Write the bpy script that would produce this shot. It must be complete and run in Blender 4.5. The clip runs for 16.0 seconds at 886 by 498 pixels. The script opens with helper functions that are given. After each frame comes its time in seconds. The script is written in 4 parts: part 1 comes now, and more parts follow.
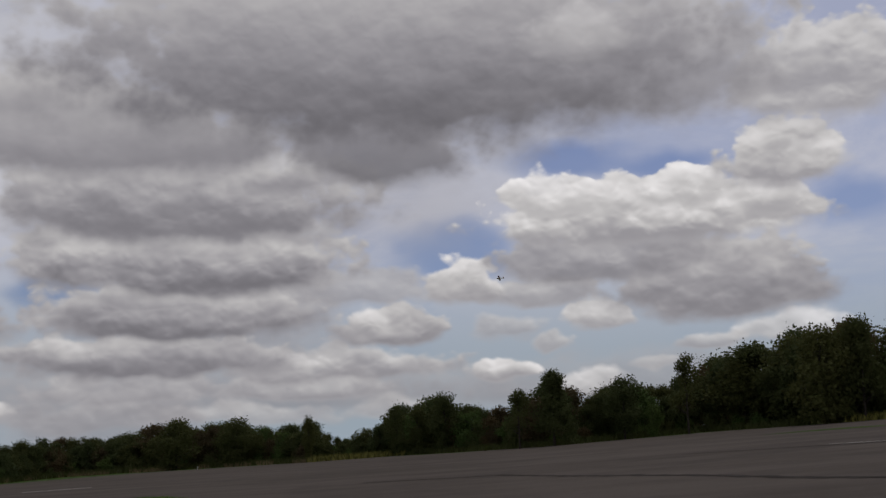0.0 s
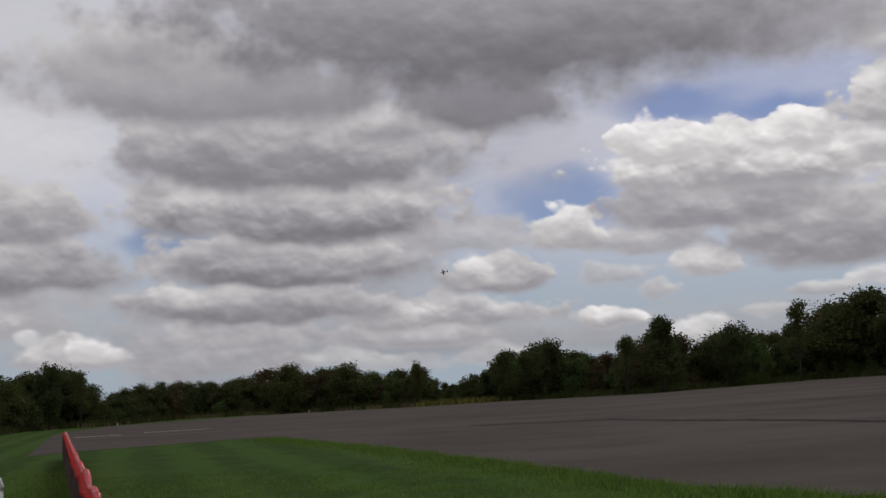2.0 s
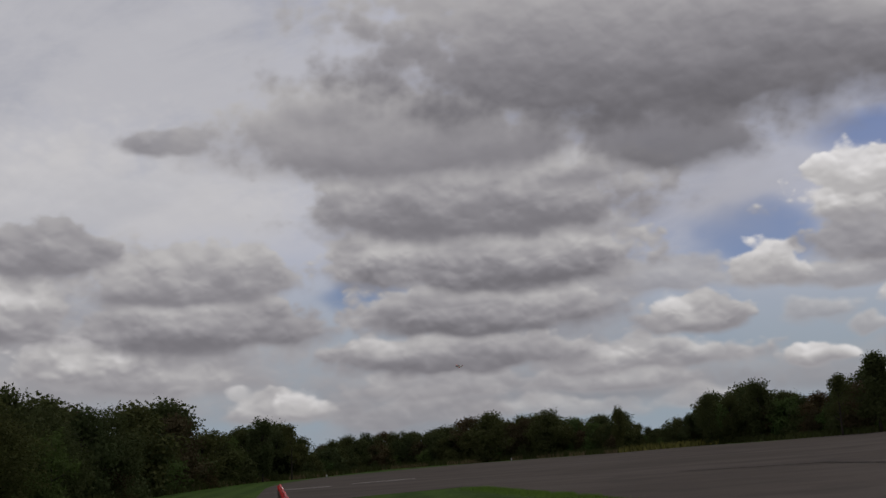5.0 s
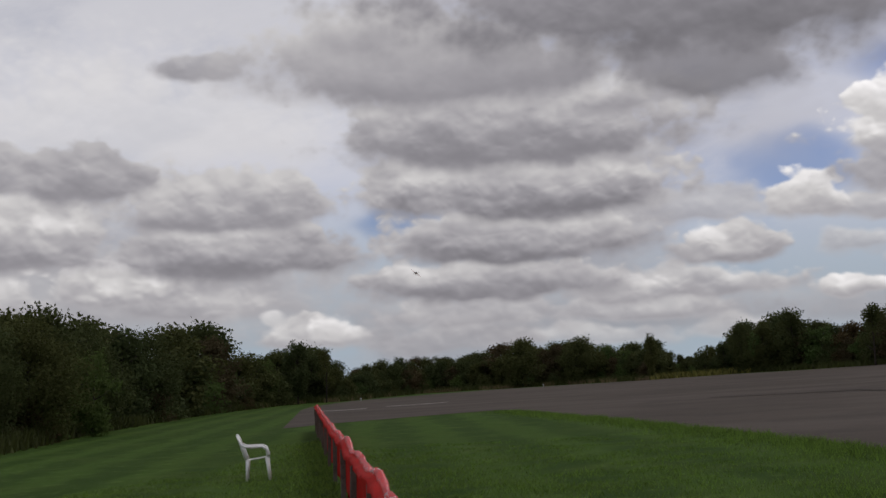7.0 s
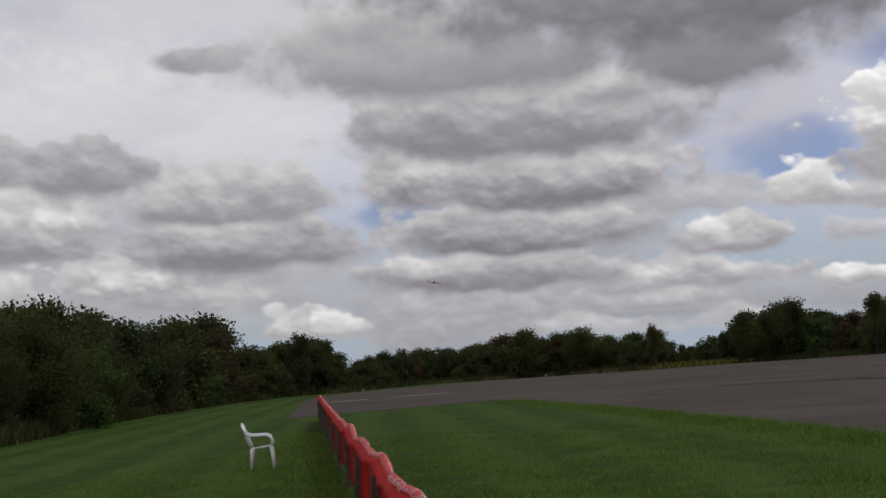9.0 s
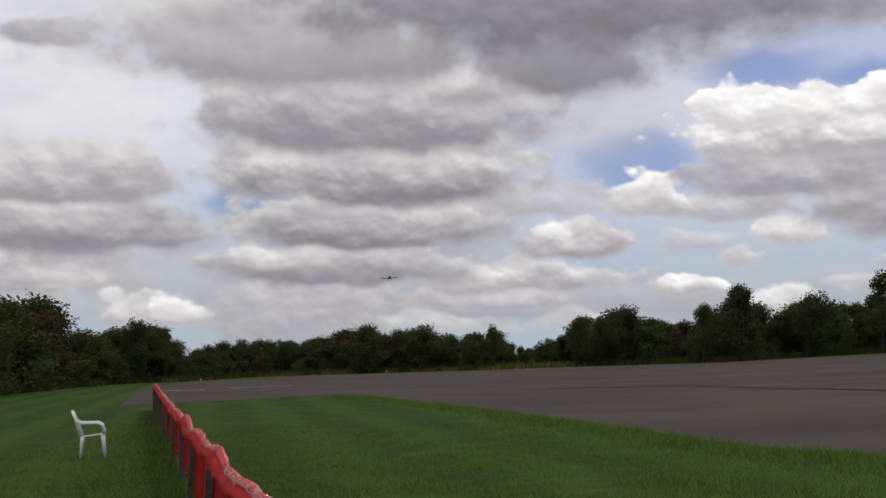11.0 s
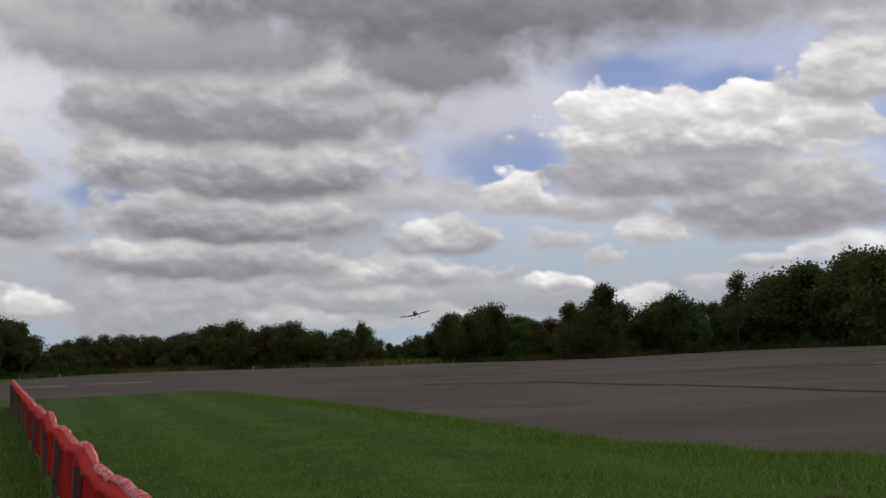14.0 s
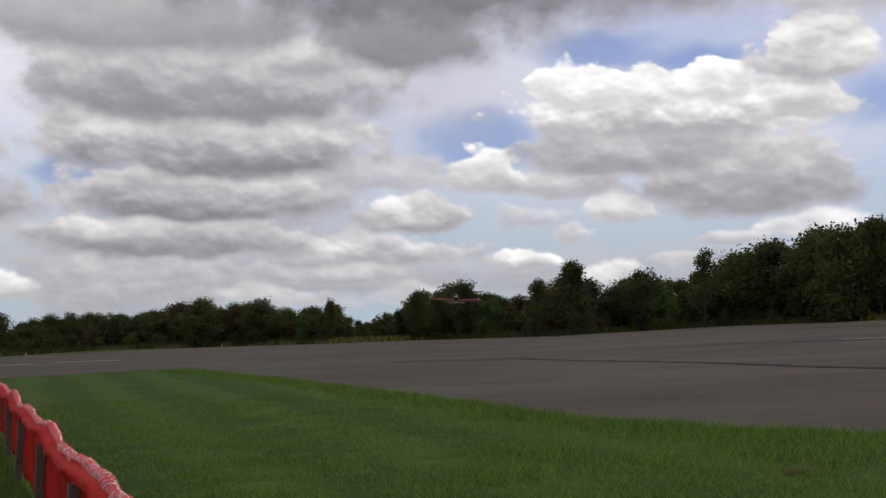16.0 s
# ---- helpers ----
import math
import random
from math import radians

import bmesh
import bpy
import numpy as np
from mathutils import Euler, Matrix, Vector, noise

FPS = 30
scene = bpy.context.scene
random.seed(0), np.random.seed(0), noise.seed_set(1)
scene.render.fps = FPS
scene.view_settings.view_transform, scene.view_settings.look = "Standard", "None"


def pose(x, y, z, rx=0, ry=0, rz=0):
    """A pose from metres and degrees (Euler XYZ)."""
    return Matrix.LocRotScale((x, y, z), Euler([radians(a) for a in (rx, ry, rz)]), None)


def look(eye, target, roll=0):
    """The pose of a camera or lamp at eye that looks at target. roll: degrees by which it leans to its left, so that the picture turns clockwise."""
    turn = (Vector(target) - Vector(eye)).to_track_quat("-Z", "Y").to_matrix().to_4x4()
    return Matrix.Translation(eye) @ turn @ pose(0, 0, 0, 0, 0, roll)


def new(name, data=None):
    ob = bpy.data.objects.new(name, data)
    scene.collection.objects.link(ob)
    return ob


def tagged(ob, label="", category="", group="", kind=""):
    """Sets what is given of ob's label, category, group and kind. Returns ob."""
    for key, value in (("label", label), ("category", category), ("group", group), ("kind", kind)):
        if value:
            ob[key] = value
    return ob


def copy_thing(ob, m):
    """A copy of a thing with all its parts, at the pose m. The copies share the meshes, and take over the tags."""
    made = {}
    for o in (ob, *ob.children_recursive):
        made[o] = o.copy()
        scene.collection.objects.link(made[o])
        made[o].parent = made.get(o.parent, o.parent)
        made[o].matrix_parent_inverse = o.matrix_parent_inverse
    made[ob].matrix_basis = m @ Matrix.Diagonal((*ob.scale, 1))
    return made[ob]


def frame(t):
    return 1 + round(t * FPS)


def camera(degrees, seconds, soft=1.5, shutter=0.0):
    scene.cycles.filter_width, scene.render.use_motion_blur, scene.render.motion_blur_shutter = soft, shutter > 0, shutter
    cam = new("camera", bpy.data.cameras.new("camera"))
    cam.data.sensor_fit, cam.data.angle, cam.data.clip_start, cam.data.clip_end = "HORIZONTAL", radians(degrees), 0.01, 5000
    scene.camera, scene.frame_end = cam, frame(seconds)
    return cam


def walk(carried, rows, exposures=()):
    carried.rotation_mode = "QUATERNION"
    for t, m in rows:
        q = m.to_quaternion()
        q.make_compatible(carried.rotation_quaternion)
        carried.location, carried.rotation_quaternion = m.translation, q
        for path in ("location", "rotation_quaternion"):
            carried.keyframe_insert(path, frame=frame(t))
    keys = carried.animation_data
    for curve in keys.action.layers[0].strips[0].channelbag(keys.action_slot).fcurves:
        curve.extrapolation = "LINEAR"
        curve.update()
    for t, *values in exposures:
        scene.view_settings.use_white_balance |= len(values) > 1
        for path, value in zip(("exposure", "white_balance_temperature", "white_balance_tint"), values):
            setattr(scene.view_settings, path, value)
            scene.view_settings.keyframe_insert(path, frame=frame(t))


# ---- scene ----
# ---- camera: a hand-held camcorder that pans, while its holder shifts his footing ----
EYE = (0.0, 0.0, 1.6)     # where the flight's bearings are taken from
cam = camera(42.1, 16.0, soft=1.5)


def aim(yaw, pitch, roll, x, y, z):
    return pose(x, y, z, 0, 0, yaw) @ pose(0, 0, 0, 90 + pitch) @ pose(0, 0, 0, 0, 0, roll)


PATH = [
    (0.0, 0.12, 10.02, -1.98, 0.23, 0.35, 1.79), (0.5, 2.24, 9.37, -1.69, 0.25, 0.37, 1.77), (1.0, 3.61, 8.70, -1.86, 0.22, 0.38, 1.74),
    (1.5, 4.65, 8.32, -1.85, 0.12, 0.36, 1.70), (2.0, 5.47, 7.57, -1.53, 0.06, 0.37, 1.67), (2.5, 6.34, 7.03, -1.80, 0.05, 0.41, 1.67),
    (3.0, 7.08, 6.98, -1.56, 0.04, 0.43, 1.67), (3.5, 8.50, 7.47, -1.49, 0.02, 0.39, 1.68), (4.0, 10.90, 9.70, -1.58, 0.10, 0.36, 1.72),
    (4.5, 13.97, 12.01, -2.11, 0.03, 0.24, 1.73), (5.0, 15.08, 10.20, -2.72, 0.03, 0.15, 1.72), (5.2, 15.58, 9.20, -2.69, 0.03, 0.12, 1.71),
    (5.9, 16.48, 7.25, -2.46, 0.03, 0.02, 1.67), (6.6, 16.84, 6.70, -2.14, 0.03, -0.07, 1.63), (7.3, 16.99, 6.64, -1.91, 0.03, -0.17, 1.60),
    (7.5, 17.19, 6.73, -1.93, 0.03, -0.20, 1.59), (8.0, 18.03, 7.04, -2.36, 0.04, -0.22, 1.58), (8.5, 18.10, 7.02, -1.82, 0.05, -0.24, 1.57),
    (9.0, 17.02, 6.23, -2.28, 0.07, -0.26, 1.56), (9.5, 15.29, 4.56, -1.98, 0.07, -0.28, 1.56), (10.0, 13.07, 4.50, -0.62, 0.09, -0.29, 1.59),
    (10.2, 11.96, 4.67, -0.47, 0.09, -0.31, 1.59), (10.9, 9.62, 5.66, -0.18, 0.10, -0.38, 1.58), (11.6, 8.24, 6.95, 0.05, 0.10, -0.45, 1.58),
    (12.3, 7.16, 7.68, 0.31, 0.10, -0.52, 1.58), (12.5, 6.27, 7.62, 0.42, 0.10, -0.54, 1.58), (13.0, 4.47, 7.04, 0.70, 0.09, -0.56, 1.58),
    (13.5, 3.25, 6.14, 0.34, 0.09, -0.57, 1.58), (14.0, 2.86, 5.65, -0.03, 0.07, -0.55, 1.58), (14.5, 2.61, 5.34, -0.09, 0.06, -0.54, 1.58),
    (15.0, 2.66, 5.05, -0.88, 0.06, -0.54, 1.57), (15.5, 2.48, 4.85, -1.36, 0.07, -0.52, 1.58), (16.0, 1.33, 4.52, -0.17, 0.08, -0.49, 1.58),
]
walk(cam, [(t, aim(*row)) for t, *row in PATH], exposures=[(t, stops, 6500, 12) for t, stops in ((0.0, -0.38), (1.5, -0.28), (3.5, -0.08), (4.5, -0.38), (5.2, -0.48), (7.5, -0.1), (9.0, -0.12), (9.5, 0.03), (10.2, 0.13), (12.5, -0.05), (13.5, -0.1), (14.5, 0.08), (16.0, 0.16))])

# ---- sky, clouds and sun ----
SUN_AZ, SUN_EL = 25.0, 52.0     # degrees to the right of +y, degrees up

sun_data = bpy.data.lights.new("sun", "SUN")
sun_data.energy, sun_data.angle, sun_data.color = 0.8, radians(16), (1.0, 0.95, 0.88)
sun = new("sun", sun_data)
sun.matrix_world = look((0, 0, 60), (-math.sin(radians(SUN_AZ)) * math.cos(radians(SUN_EL)), -math.cos(radians(SUN_AZ)) * math.cos(radians(SUN_EL)), 60 - math.sin(radians(SUN_EL))))


class Nodes:
    """A short hand for wiring node trees."""

    def __init__(self, tree):
        self.tree = tree

    def node(self, kind, inputs=(), operation="", clamp=False, data_type="", blend_type="", smooth=None):
        n = self.tree.nodes.new(kind)
        if operation:
            n.operation = operation
        if clamp:
            n.use_clamp = True
        if data_type:
            n.data_type = data_type
        if blend_type:
            n.blend_type = blend_type
        if smooth is not None:
            n.interpolation_type = "SMOOTHSTEP" if smooth else "LINEAR"
        for slot, value in (inputs.items() if isinstance(inputs, dict) else enumerate(inputs)):
            if value is None:
                continue
            if isinstance(value, bpy.types.NodeSocket):
                self.tree.links.new(value, n.inputs[slot])
            else:
                n.inputs[slot].default_value = value
        return n

    def math(self, op, a, b=None, c=None, clamp=False):
        return self.node("ShaderNodeMath", (a, b, c), operation=op, clamp=clamp).outputs[0]

    def vec(self, op, a, b=None, c=None):
        return self.node("ShaderNodeVectorMath", {i: v for i, v in enumerate((a, b, c)) if v is not None}, operation=op).outputs[0]

    def span(self, value, lo, hi, to_lo=0.0, to_hi=1.0, smooth=True):
        return self.node("ShaderNodeMapRange", (value, lo, hi, to_lo, to_hi), smooth=smooth).outputs[0]

    def noise(self, vector, scale, detail=4.0, rough=0.55, distortion=0.0):
        return self.node("ShaderNodeTexNoise", {"Vector": vector, "Scale": scale, "Detail": detail, "Roughness": rough, "Distortion": distortion}).outputs

    def mix(self, factor, a, b, blend="MIX"):
        n = self.node("ShaderNodeMix", data_type="RGBA", blend_type=blend)
        for slot, value in ((0, factor), (6, a), (7, b)):
            if isinstance(value, bpy.types.NodeSocket):
                self.tree.links.new(value, n.inputs[slot])
            else:
                n.inputs[slot].default_value = value if slot == 0 else (*value, 1.0)
        return n.outputs[2]

    def blend(self, factor, a, b):
        n = self.node("ShaderNodeMix", data_type="FLOAT")
        for slot, value in ((0, factor), (2, a), (3, b)):
            if isinstance(value, bpy.types.NodeSocket):
                self.tree.links.new(value, n.inputs[slot])
            else:
                n.inputs[slot].default_value = value
        return n.outputs[0]


# Clouds: azimuth and elevation of the middle, half width and half height in degrees,
# brightness of base and top, density. From the farthest to the nearest.
VEILS = (
    (-32.5, 19.0, 17.6, 9.1, 0.68, 0.66, 0.55),
    (-31.1, 12.4, 13.7, 3.8, 0.74, 0.80, 0.7),
    (-2.3, 12.4, 5.1, 4.4, 0.45, 0.55, 0.45),
    (-12.2, 2.9, 14.6, 1.7, 0.33, 0.43, 0.70),
    (9.4, 2.9, 14.6, 1.5, 0.35, 0.46, 0.60),
    (-31.0, 4.4, 11.7, 2.3, 0.39, 0.52, 0.70),
)
# small fair-weather clouds low over the wood
LOW_CLOUDS = (
    (-23.0, 2.5, 1.7, 1.0, 0.45, 0.92, 0.78),
    (-16.8, 2.0, 4.9, 1.0, 0.4, 0.55, 0.7),
    (-9.9, 1.9, 4.2, 0.8, 0.45, 0.65, 0.7),
    (-3.0, 2.1, 2.0, 0.8, 0.45, 0.6, 0.7),
    (-15.5, 3.3, 4.7, 1.0, 0.34, 0.52, 0.85),
    (-7.2, 3.3, 4.4, 1.0, 0.38, 0.62, 0.85),
    (-6.0, 4.3, 6.5, 1.2, 0.36, 0.66, 0.95),
    (-8.8, 4.6, 2.8, 0.8, 0.42, 0.92, 0.95),
    (6.5, 3.1, 1.8, 0.8, 0.5, 0.82, 0.78),
    (9.7, 3.8, 1.4, 0.4, 0.5, 0.6, 0.7),
    (2.6, 3.9, 1.7, 0.8, 0.42, 0.92, 1),
    (13.1, 4.7, 1.7, 0.6, 0.42, 0.65, 0.8),
)
EAST_CLOUDS = (
    (5.1, 5.1, 1.0, 0.6, 0.45, 0.6, 0.8),
    (3.0, 5.8, 1.7, 0.8, 0.42, 0.6, 0.7),
    (16.6, 5.2, 2.6, 1.0, 0.45, 0.85, 0.78),
    (7.8, 6.3, 2.1, 1.0, 0.42, 0.78, 0.95),
    (-2.9, 6.0, 3.0, 1.4, 0.32, 0.66, 1),
    (-4.0, 6.2, 1.2, 1.1, 0.42, 0.9, 0.78),
    (13.3, 7.4, 5.6, 2.8, 0.3, 0.56, 1),
    (13.9, 8.7, 2.9, 1.2, 0.42, 0.64, 0.7),
    (4.6, 7.6, 2.7, 1.2, 0.4, 0.6, 0.9),
    (0.9, 8.0, 2.0, 1.6, 0.4, 0.88, 1),
    (7.7, 9.0, 5.4, 1.8, 0.31, 0.48, 0.95),
)
# the bright cumulus
SUNLIT_CLOUDS = (
    (10.3, 10.9, 8.6, 2.4, 0.4, 0.86, 1),
    (5.9, 12.2, 2.8, 1.4, 0.6, 1, 0.95),
    (11.9, 12.2, 2.7, 1.3, 0.58, 0.97, 0.95),
    (16.0, 11.4, 2.2, 1.4, 0.5, 0.92, 0.95),
    (17.0, 13.2, 3.3, 2.2, 0.4, 0.72, 1),
    (18.7, 13.3, 1.8, 1.0, 0.5, 0.8, 0.78),
    (19.1, 16.7, 4.6, 3.3, 0.42, 0.66, 0.95),
)
WEST_LOW_CLOUDS = (
    (-32.3, 5.0, 9.6, 5.5, 0.42, 0.52, 0.7),
    (-16.4, 1.7, 5.4, 2.3, 0.35, 0.43, 0.6),
    (-23.6, 2.4, 2.8, 1.1, 0.4, 0.66, 0.9),
    (-22.5, 2.6, 1.4, 0.8, 0.6, 1, 0.78),
    (-25.6, 3.4, 0.7, 0.4, 0.6, 0.9, 0.68),
    (-29.9, 4.1, 4.1, 1.7, 0.36, 0.56, 0.85),
    (-38.2, 4.1, 2.4, 1.4, 0.38, 0.7, 0.78),
    (-33.2, 4.9, 3.5, 1.7, 0.36, 0.9, 1),
)
WEST_CLOUDS = (
    (-27.0, 6.5, 7.1, 2.3, 0.25, 0.55, 1),
    (-28.6, 7.3, 2.4, 1.1, 0.42, 0.86, 0.73),
    (-36.8, 7.0, 4.2, 2.8, 0.3, 0.66, 1),
    (-35.8, 7.6, 1.3, 1.0, 0.42, 0.84, 0.68),
    (-27.6, 8.7, 6.1, 2.2, 0.31, 0.6, 1),
    (-38.8, 10.2, 2.2, 2.0, 0.32, 0.52, 0.95),
    (-34.4, 10.1, 3.3, 2.0, 0.29, 0.5, 1),
    (-29.0, 15.5, 2.5, 1.0, 0.3, 0.42, 0.85),
)
# bank over bank, grey below and lit above
STACK = (
    (-12.0, 7.2, 6.8, 5.6, 0.36, 0.52, 0.75),
    (-14.8, 4.8, 6.8, 1.6, 0.25, 0.58, 1),
    (-18.7, 5.2, 1.3, 0.8, 0.45, 0.85, 0.6),
    (-4.8, 7.9, 4.9, 1.3, 0.4, 0.58, 0.8),
    (-13.4, 6.8, 6.5, 1.9, 0.22, 0.6, 1),
    (-15.3, 7.7, 3.0, 0.7, 0.38, 0.72, 0.84),
    (-13.2, 9.3, 8.7, 2.6, 0.22, 0.7, 1),
    (-7.3, 10.8, 2.0, 1.2, 0.42, 0.84, 0.84),
    (-12.4, 10.2, 3.8, 0.9, 0.42, 0.76, 0.84),
    (-13.1, 12.1, 9.8, 3.3, 0.26, 0.54, 1),
    (-7.5, 13.7, 3.1, 1.4, 0.36, 0.72, 0.84),
    (-19.2, 13.0, 1.2, 1.0, 0.34, 0.62, 0.8),
)
# the dark sheet overhead
BANK = (
    (-17.0, 15.4, 10.2, 3.4, 0.30, 0.60, 1),
    (-21.1, 17.0, 2.7, 1.6, 0.36, 0.62, 0.7),
    (11.8, 18.0, 5.3, 4.1, 0.36, 0.62, 0.9),
    (-3.1, 14.6, 4.5, 2.5, 0.2, 0.34, 0.9),
    (-2.2, 19.3, 18.5, 8.5, 0.18, 0.64, 1),
    (-15.2, 23.0, 3.4, 1.9, 0.5, 0.78, 0.48),
    (7.6, 20.0, 2.3, 1.6, 0.5, 0.85, 0.48),
)
# clear blue gaps: azimuth, elevation, half width, half height
GAPS = (
    (0.7, 9.8, 3.5, 1.4),
    (0.7, 9.4, 2.4, 0.8),
    (6.5, 14.1, 3.5, 1.0),
    (11.4, 13.6, 3.1, 0.7),
    (19.9, 11.2, 2.7, 1.4),
    (-19.1, 7.9, 1.9, 0.9),
    (15.2, 20.3, 0.9, 0.9),
    (0.5, 10.0, 2.6, 1.5),
    (-18.8, 7.9, 2.0, 0.8),
)

world = bpy.data.worlds.new("world")
scene.world = world
world.use_nodes = True
w = Nodes(world.node_tree)
w.tree.nodes.clear()
nishita = w.node("ShaderNodeTexSky")
nishita.sky_type, nishita.sun_disc = "NISHITA", False
nishita.sun_elevation, nishita.sun_rotation = radians(SUN_EL), radians(SUN_AZ)
nishita.air_density, nishita.dust_density, nishita.ozone_density = 1.0, 0.6, 2.0
way = w.node("ShaderNodeTexCoord").outputs["Generated"]
parts = w.node("ShaderNodeSeparateXYZ", (way,)).outputs
az = w.math("MULTIPLY", w.math("ARCTAN2", parts[0], parts[1]), 57.2958)
el = w.math("MULTIPLY", w.math("ARCSINE", parts[2]), 57.2958)
flat = w.node("ShaderNodeCombineXYZ", (az, el, 0.0)).outputs[0]
tall = w.node("ShaderNodeCombineXYZ", (az, w.math("MULTIPLY", el, 1.35), 0.0)).outputs[0]
wide = w.node("ShaderNodeCombineXYZ", (w.math("MULTIPLY", az, 0.55), w.math("MULTIPLY", el, 1.5), 5.0)).outputs[0]
broad = w.noise(wide, 0.30, 2.0, 0.5)[1]
fine = w.noise(tall, 0.6, 2.0, 0.4)[1]
warp = w.vec("MULTIPLY_ADD", broad, (1.8, 1.0, 0.0), (-0.9, -0.5, 0.0))
warp = w.vec("ADD", warp, w.vec("MULTIPLY_ADD", fine, (1.0, 0.7, 0.0), (-0.5, -0.35, 0.0)))
bent = w.vec("ADD", flat, warp)
curl = w.vec("ADD", tall, w.vec("MULTIPLY_ADD", w.noise(tall, 0.9, 2.0, 0.4)[1], (0.8, 0.8, 0.0), (-0.4, -0.4, 0.0)))


def puffs(vector, scale):
    """Rounded heads side by side: the distance from the middle of each."""
    n = w.node("ShaderNodeTexVoronoi")
    n.voronoi_dimensions, n.feature = "2D", "SMOOTH_F1"
    w.tree.links.new(vector, n.inputs["Vector"])
    n.inputs["Scale"].default_value, n.inputs["Smoothness"].default_value = scale, 0.6
    return n.outputs["Distance"]


# billows at three sizes, and the same a little higher up: where a billow falls off upwards it faces the sun
mass, mass_up = w.noise(tall, 0.38, 2.0, 0.38)[0], w.noise(w.vec("ADD", tall, (0.2, 0.9, 0.0)), 0.38, 2.0, 0.38)[0]
head, head_up = puffs(curl, 0.62), puffs(w.vec("ADD", curl, (0.12, 0.5, 0.0)), 0.62)
knob, knob_up = puffs(curl, 1.7), puffs(w.vec("ADD", curl, (0.05, 0.2, 0.0)), 1.7)
relief = w.math("MULTIPLY", w.math("SUBTRACT", mass, mass_up), 0.5)
relief = w.math("ADD", relief, w.math("MULTIPLY", w.math("SUBTRACT", head_up, head), 0.28))
relief = w.math("ADD", relief, w.math("MULTIPLY", w.math("SUBTRACT", knob_up, knob), 0.13))
rough = w.math("MULTIPLY_ADD", mass, 0.85, -0.42)
rough = w.math("ADD", rough, w.math("MULTIPLY_ADD", head, 0.30, -0.14))
rough = w.math("ADD", rough, w.math("MULTIPLY_ADD", knob, 0.17, -0.08))
rough = w.math("ADD", rough, w.math("MULTIPLY_ADD", w.noise(tall, 2.0, 3.0, 0.5)[0], 0.16, -0.08))

# one cloud as a node group: the colour so far goes in, the colour with this cloud before it comes out
group = bpy.data.node_groups.new("cloud", "ShaderNodeTree")
for label, kind in (("Colour", "NodeSocketColor"), ("Place", "NodeSocketVector"), ("Scale", "NodeSocketVector"), ("Shift", "NodeSocketVector"), ("Rough", "NodeSocketFloat"), ("Relief", "NodeSocketFloat"), ("Base", "NodeSocketFloat"), ("Top", "NodeSocketFloat"), ("Density", "NodeSocketFloat"), ("Softness", "NodeSocketFloat")):
    group.interface.new_socket(label, in_out="INPUT", socket_type=kind)
group.interface.new_socket("Colour", in_out="OUTPUT", socket_type="NodeSocketColor")
group.interface.new_socket("Place", in_out="OUTPUT", socket_type="NodeSocketVector")
c = Nodes(group)
gi, go = c.node("NodeGroupInput").outputs, c.node("NodeGroupOutput")
local = c.vec("MULTIPLY_ADD", gi["Place"], gi["Scale"], gi["Shift"])
lx, ly, _ = c.node("ShaderNodeSeparateXYZ", (local,)).outputs
# flat below, domed above
domed = c.node("ShaderNodeCombineXYZ", (lx, c.math("MINIMUM", ly, c.math("MULTIPLY", ly, 1.9)), 0.0)).outputs[0]
reach = c.node("ShaderNodeVectorMath", {0: domed}, operation="LENGTH").outputs["Value"]
upper = c.span(ly, -0.5, 0.3)
reach = c.math("ADD", reach, c.math("MULTIPLY", gi["Rough"], c.math("MULTIPLY_ADD", upper, 0.55, 0.45)))
blur = c.math("ADD", gi["Softness"], c.math("MULTIPLY_ADD", upper, -0.16, 0.16))
cover = c.math("MULTIPLY", c.span(reach, c.math("ADD", 1.0, blur), c.math("SUBTRACT", 0.90, blur)), gi["Density"])
height = c.math("ADD", c.math("MULTIPLY", ly, 0.8), c.math("MULTIPLY", gi["Relief"], 1.6))
lit = c.span(height, -0.42, 0.70)
shade = c.blend(lit, gi["Base"], gi["Top"])
# thin rims let light through
shade = c.math("ADD", shade, c.math("MULTIPLY", c.span(reach, 0.55, 1.0), c.math("MULTIPLY_ADD", shade, -0.13, 0.11)))
shade = c.math("MULTIPLY", shade, c.math("MULTIPLY_ADD", c.math("MULTIPLY", gi["Relief"], c.math("MULTIPLY_ADD", lit, 0.8, 0.15)), 1.0, 1.0))
tint = c.mix(c.span(shade, 0.2, 0.7), (1.0, 0.972, 1.055), (1.0, 0.985, 0.975))
tone = c.mix(1.0, tint, c.node("ShaderNodeCombineColor", (shade, shade, shade)).outputs[0], "MULTIPLY")
result = c.mix(cover, gi["Colour"], tone)
c.tree.links.new(result, go.inputs[0])
# passes the place on, so that the clouds are worked out one after another
c.tree.links.new(c.vec("MULTIPLY_ADD", result, (1e-7, 1e-7, 0.0), gi["Place"]), go.inputs[1])

blue = w.mix(1.0, nishita.outputs[0], (0.060, 0.058, 0.070), "MULTIPLY")
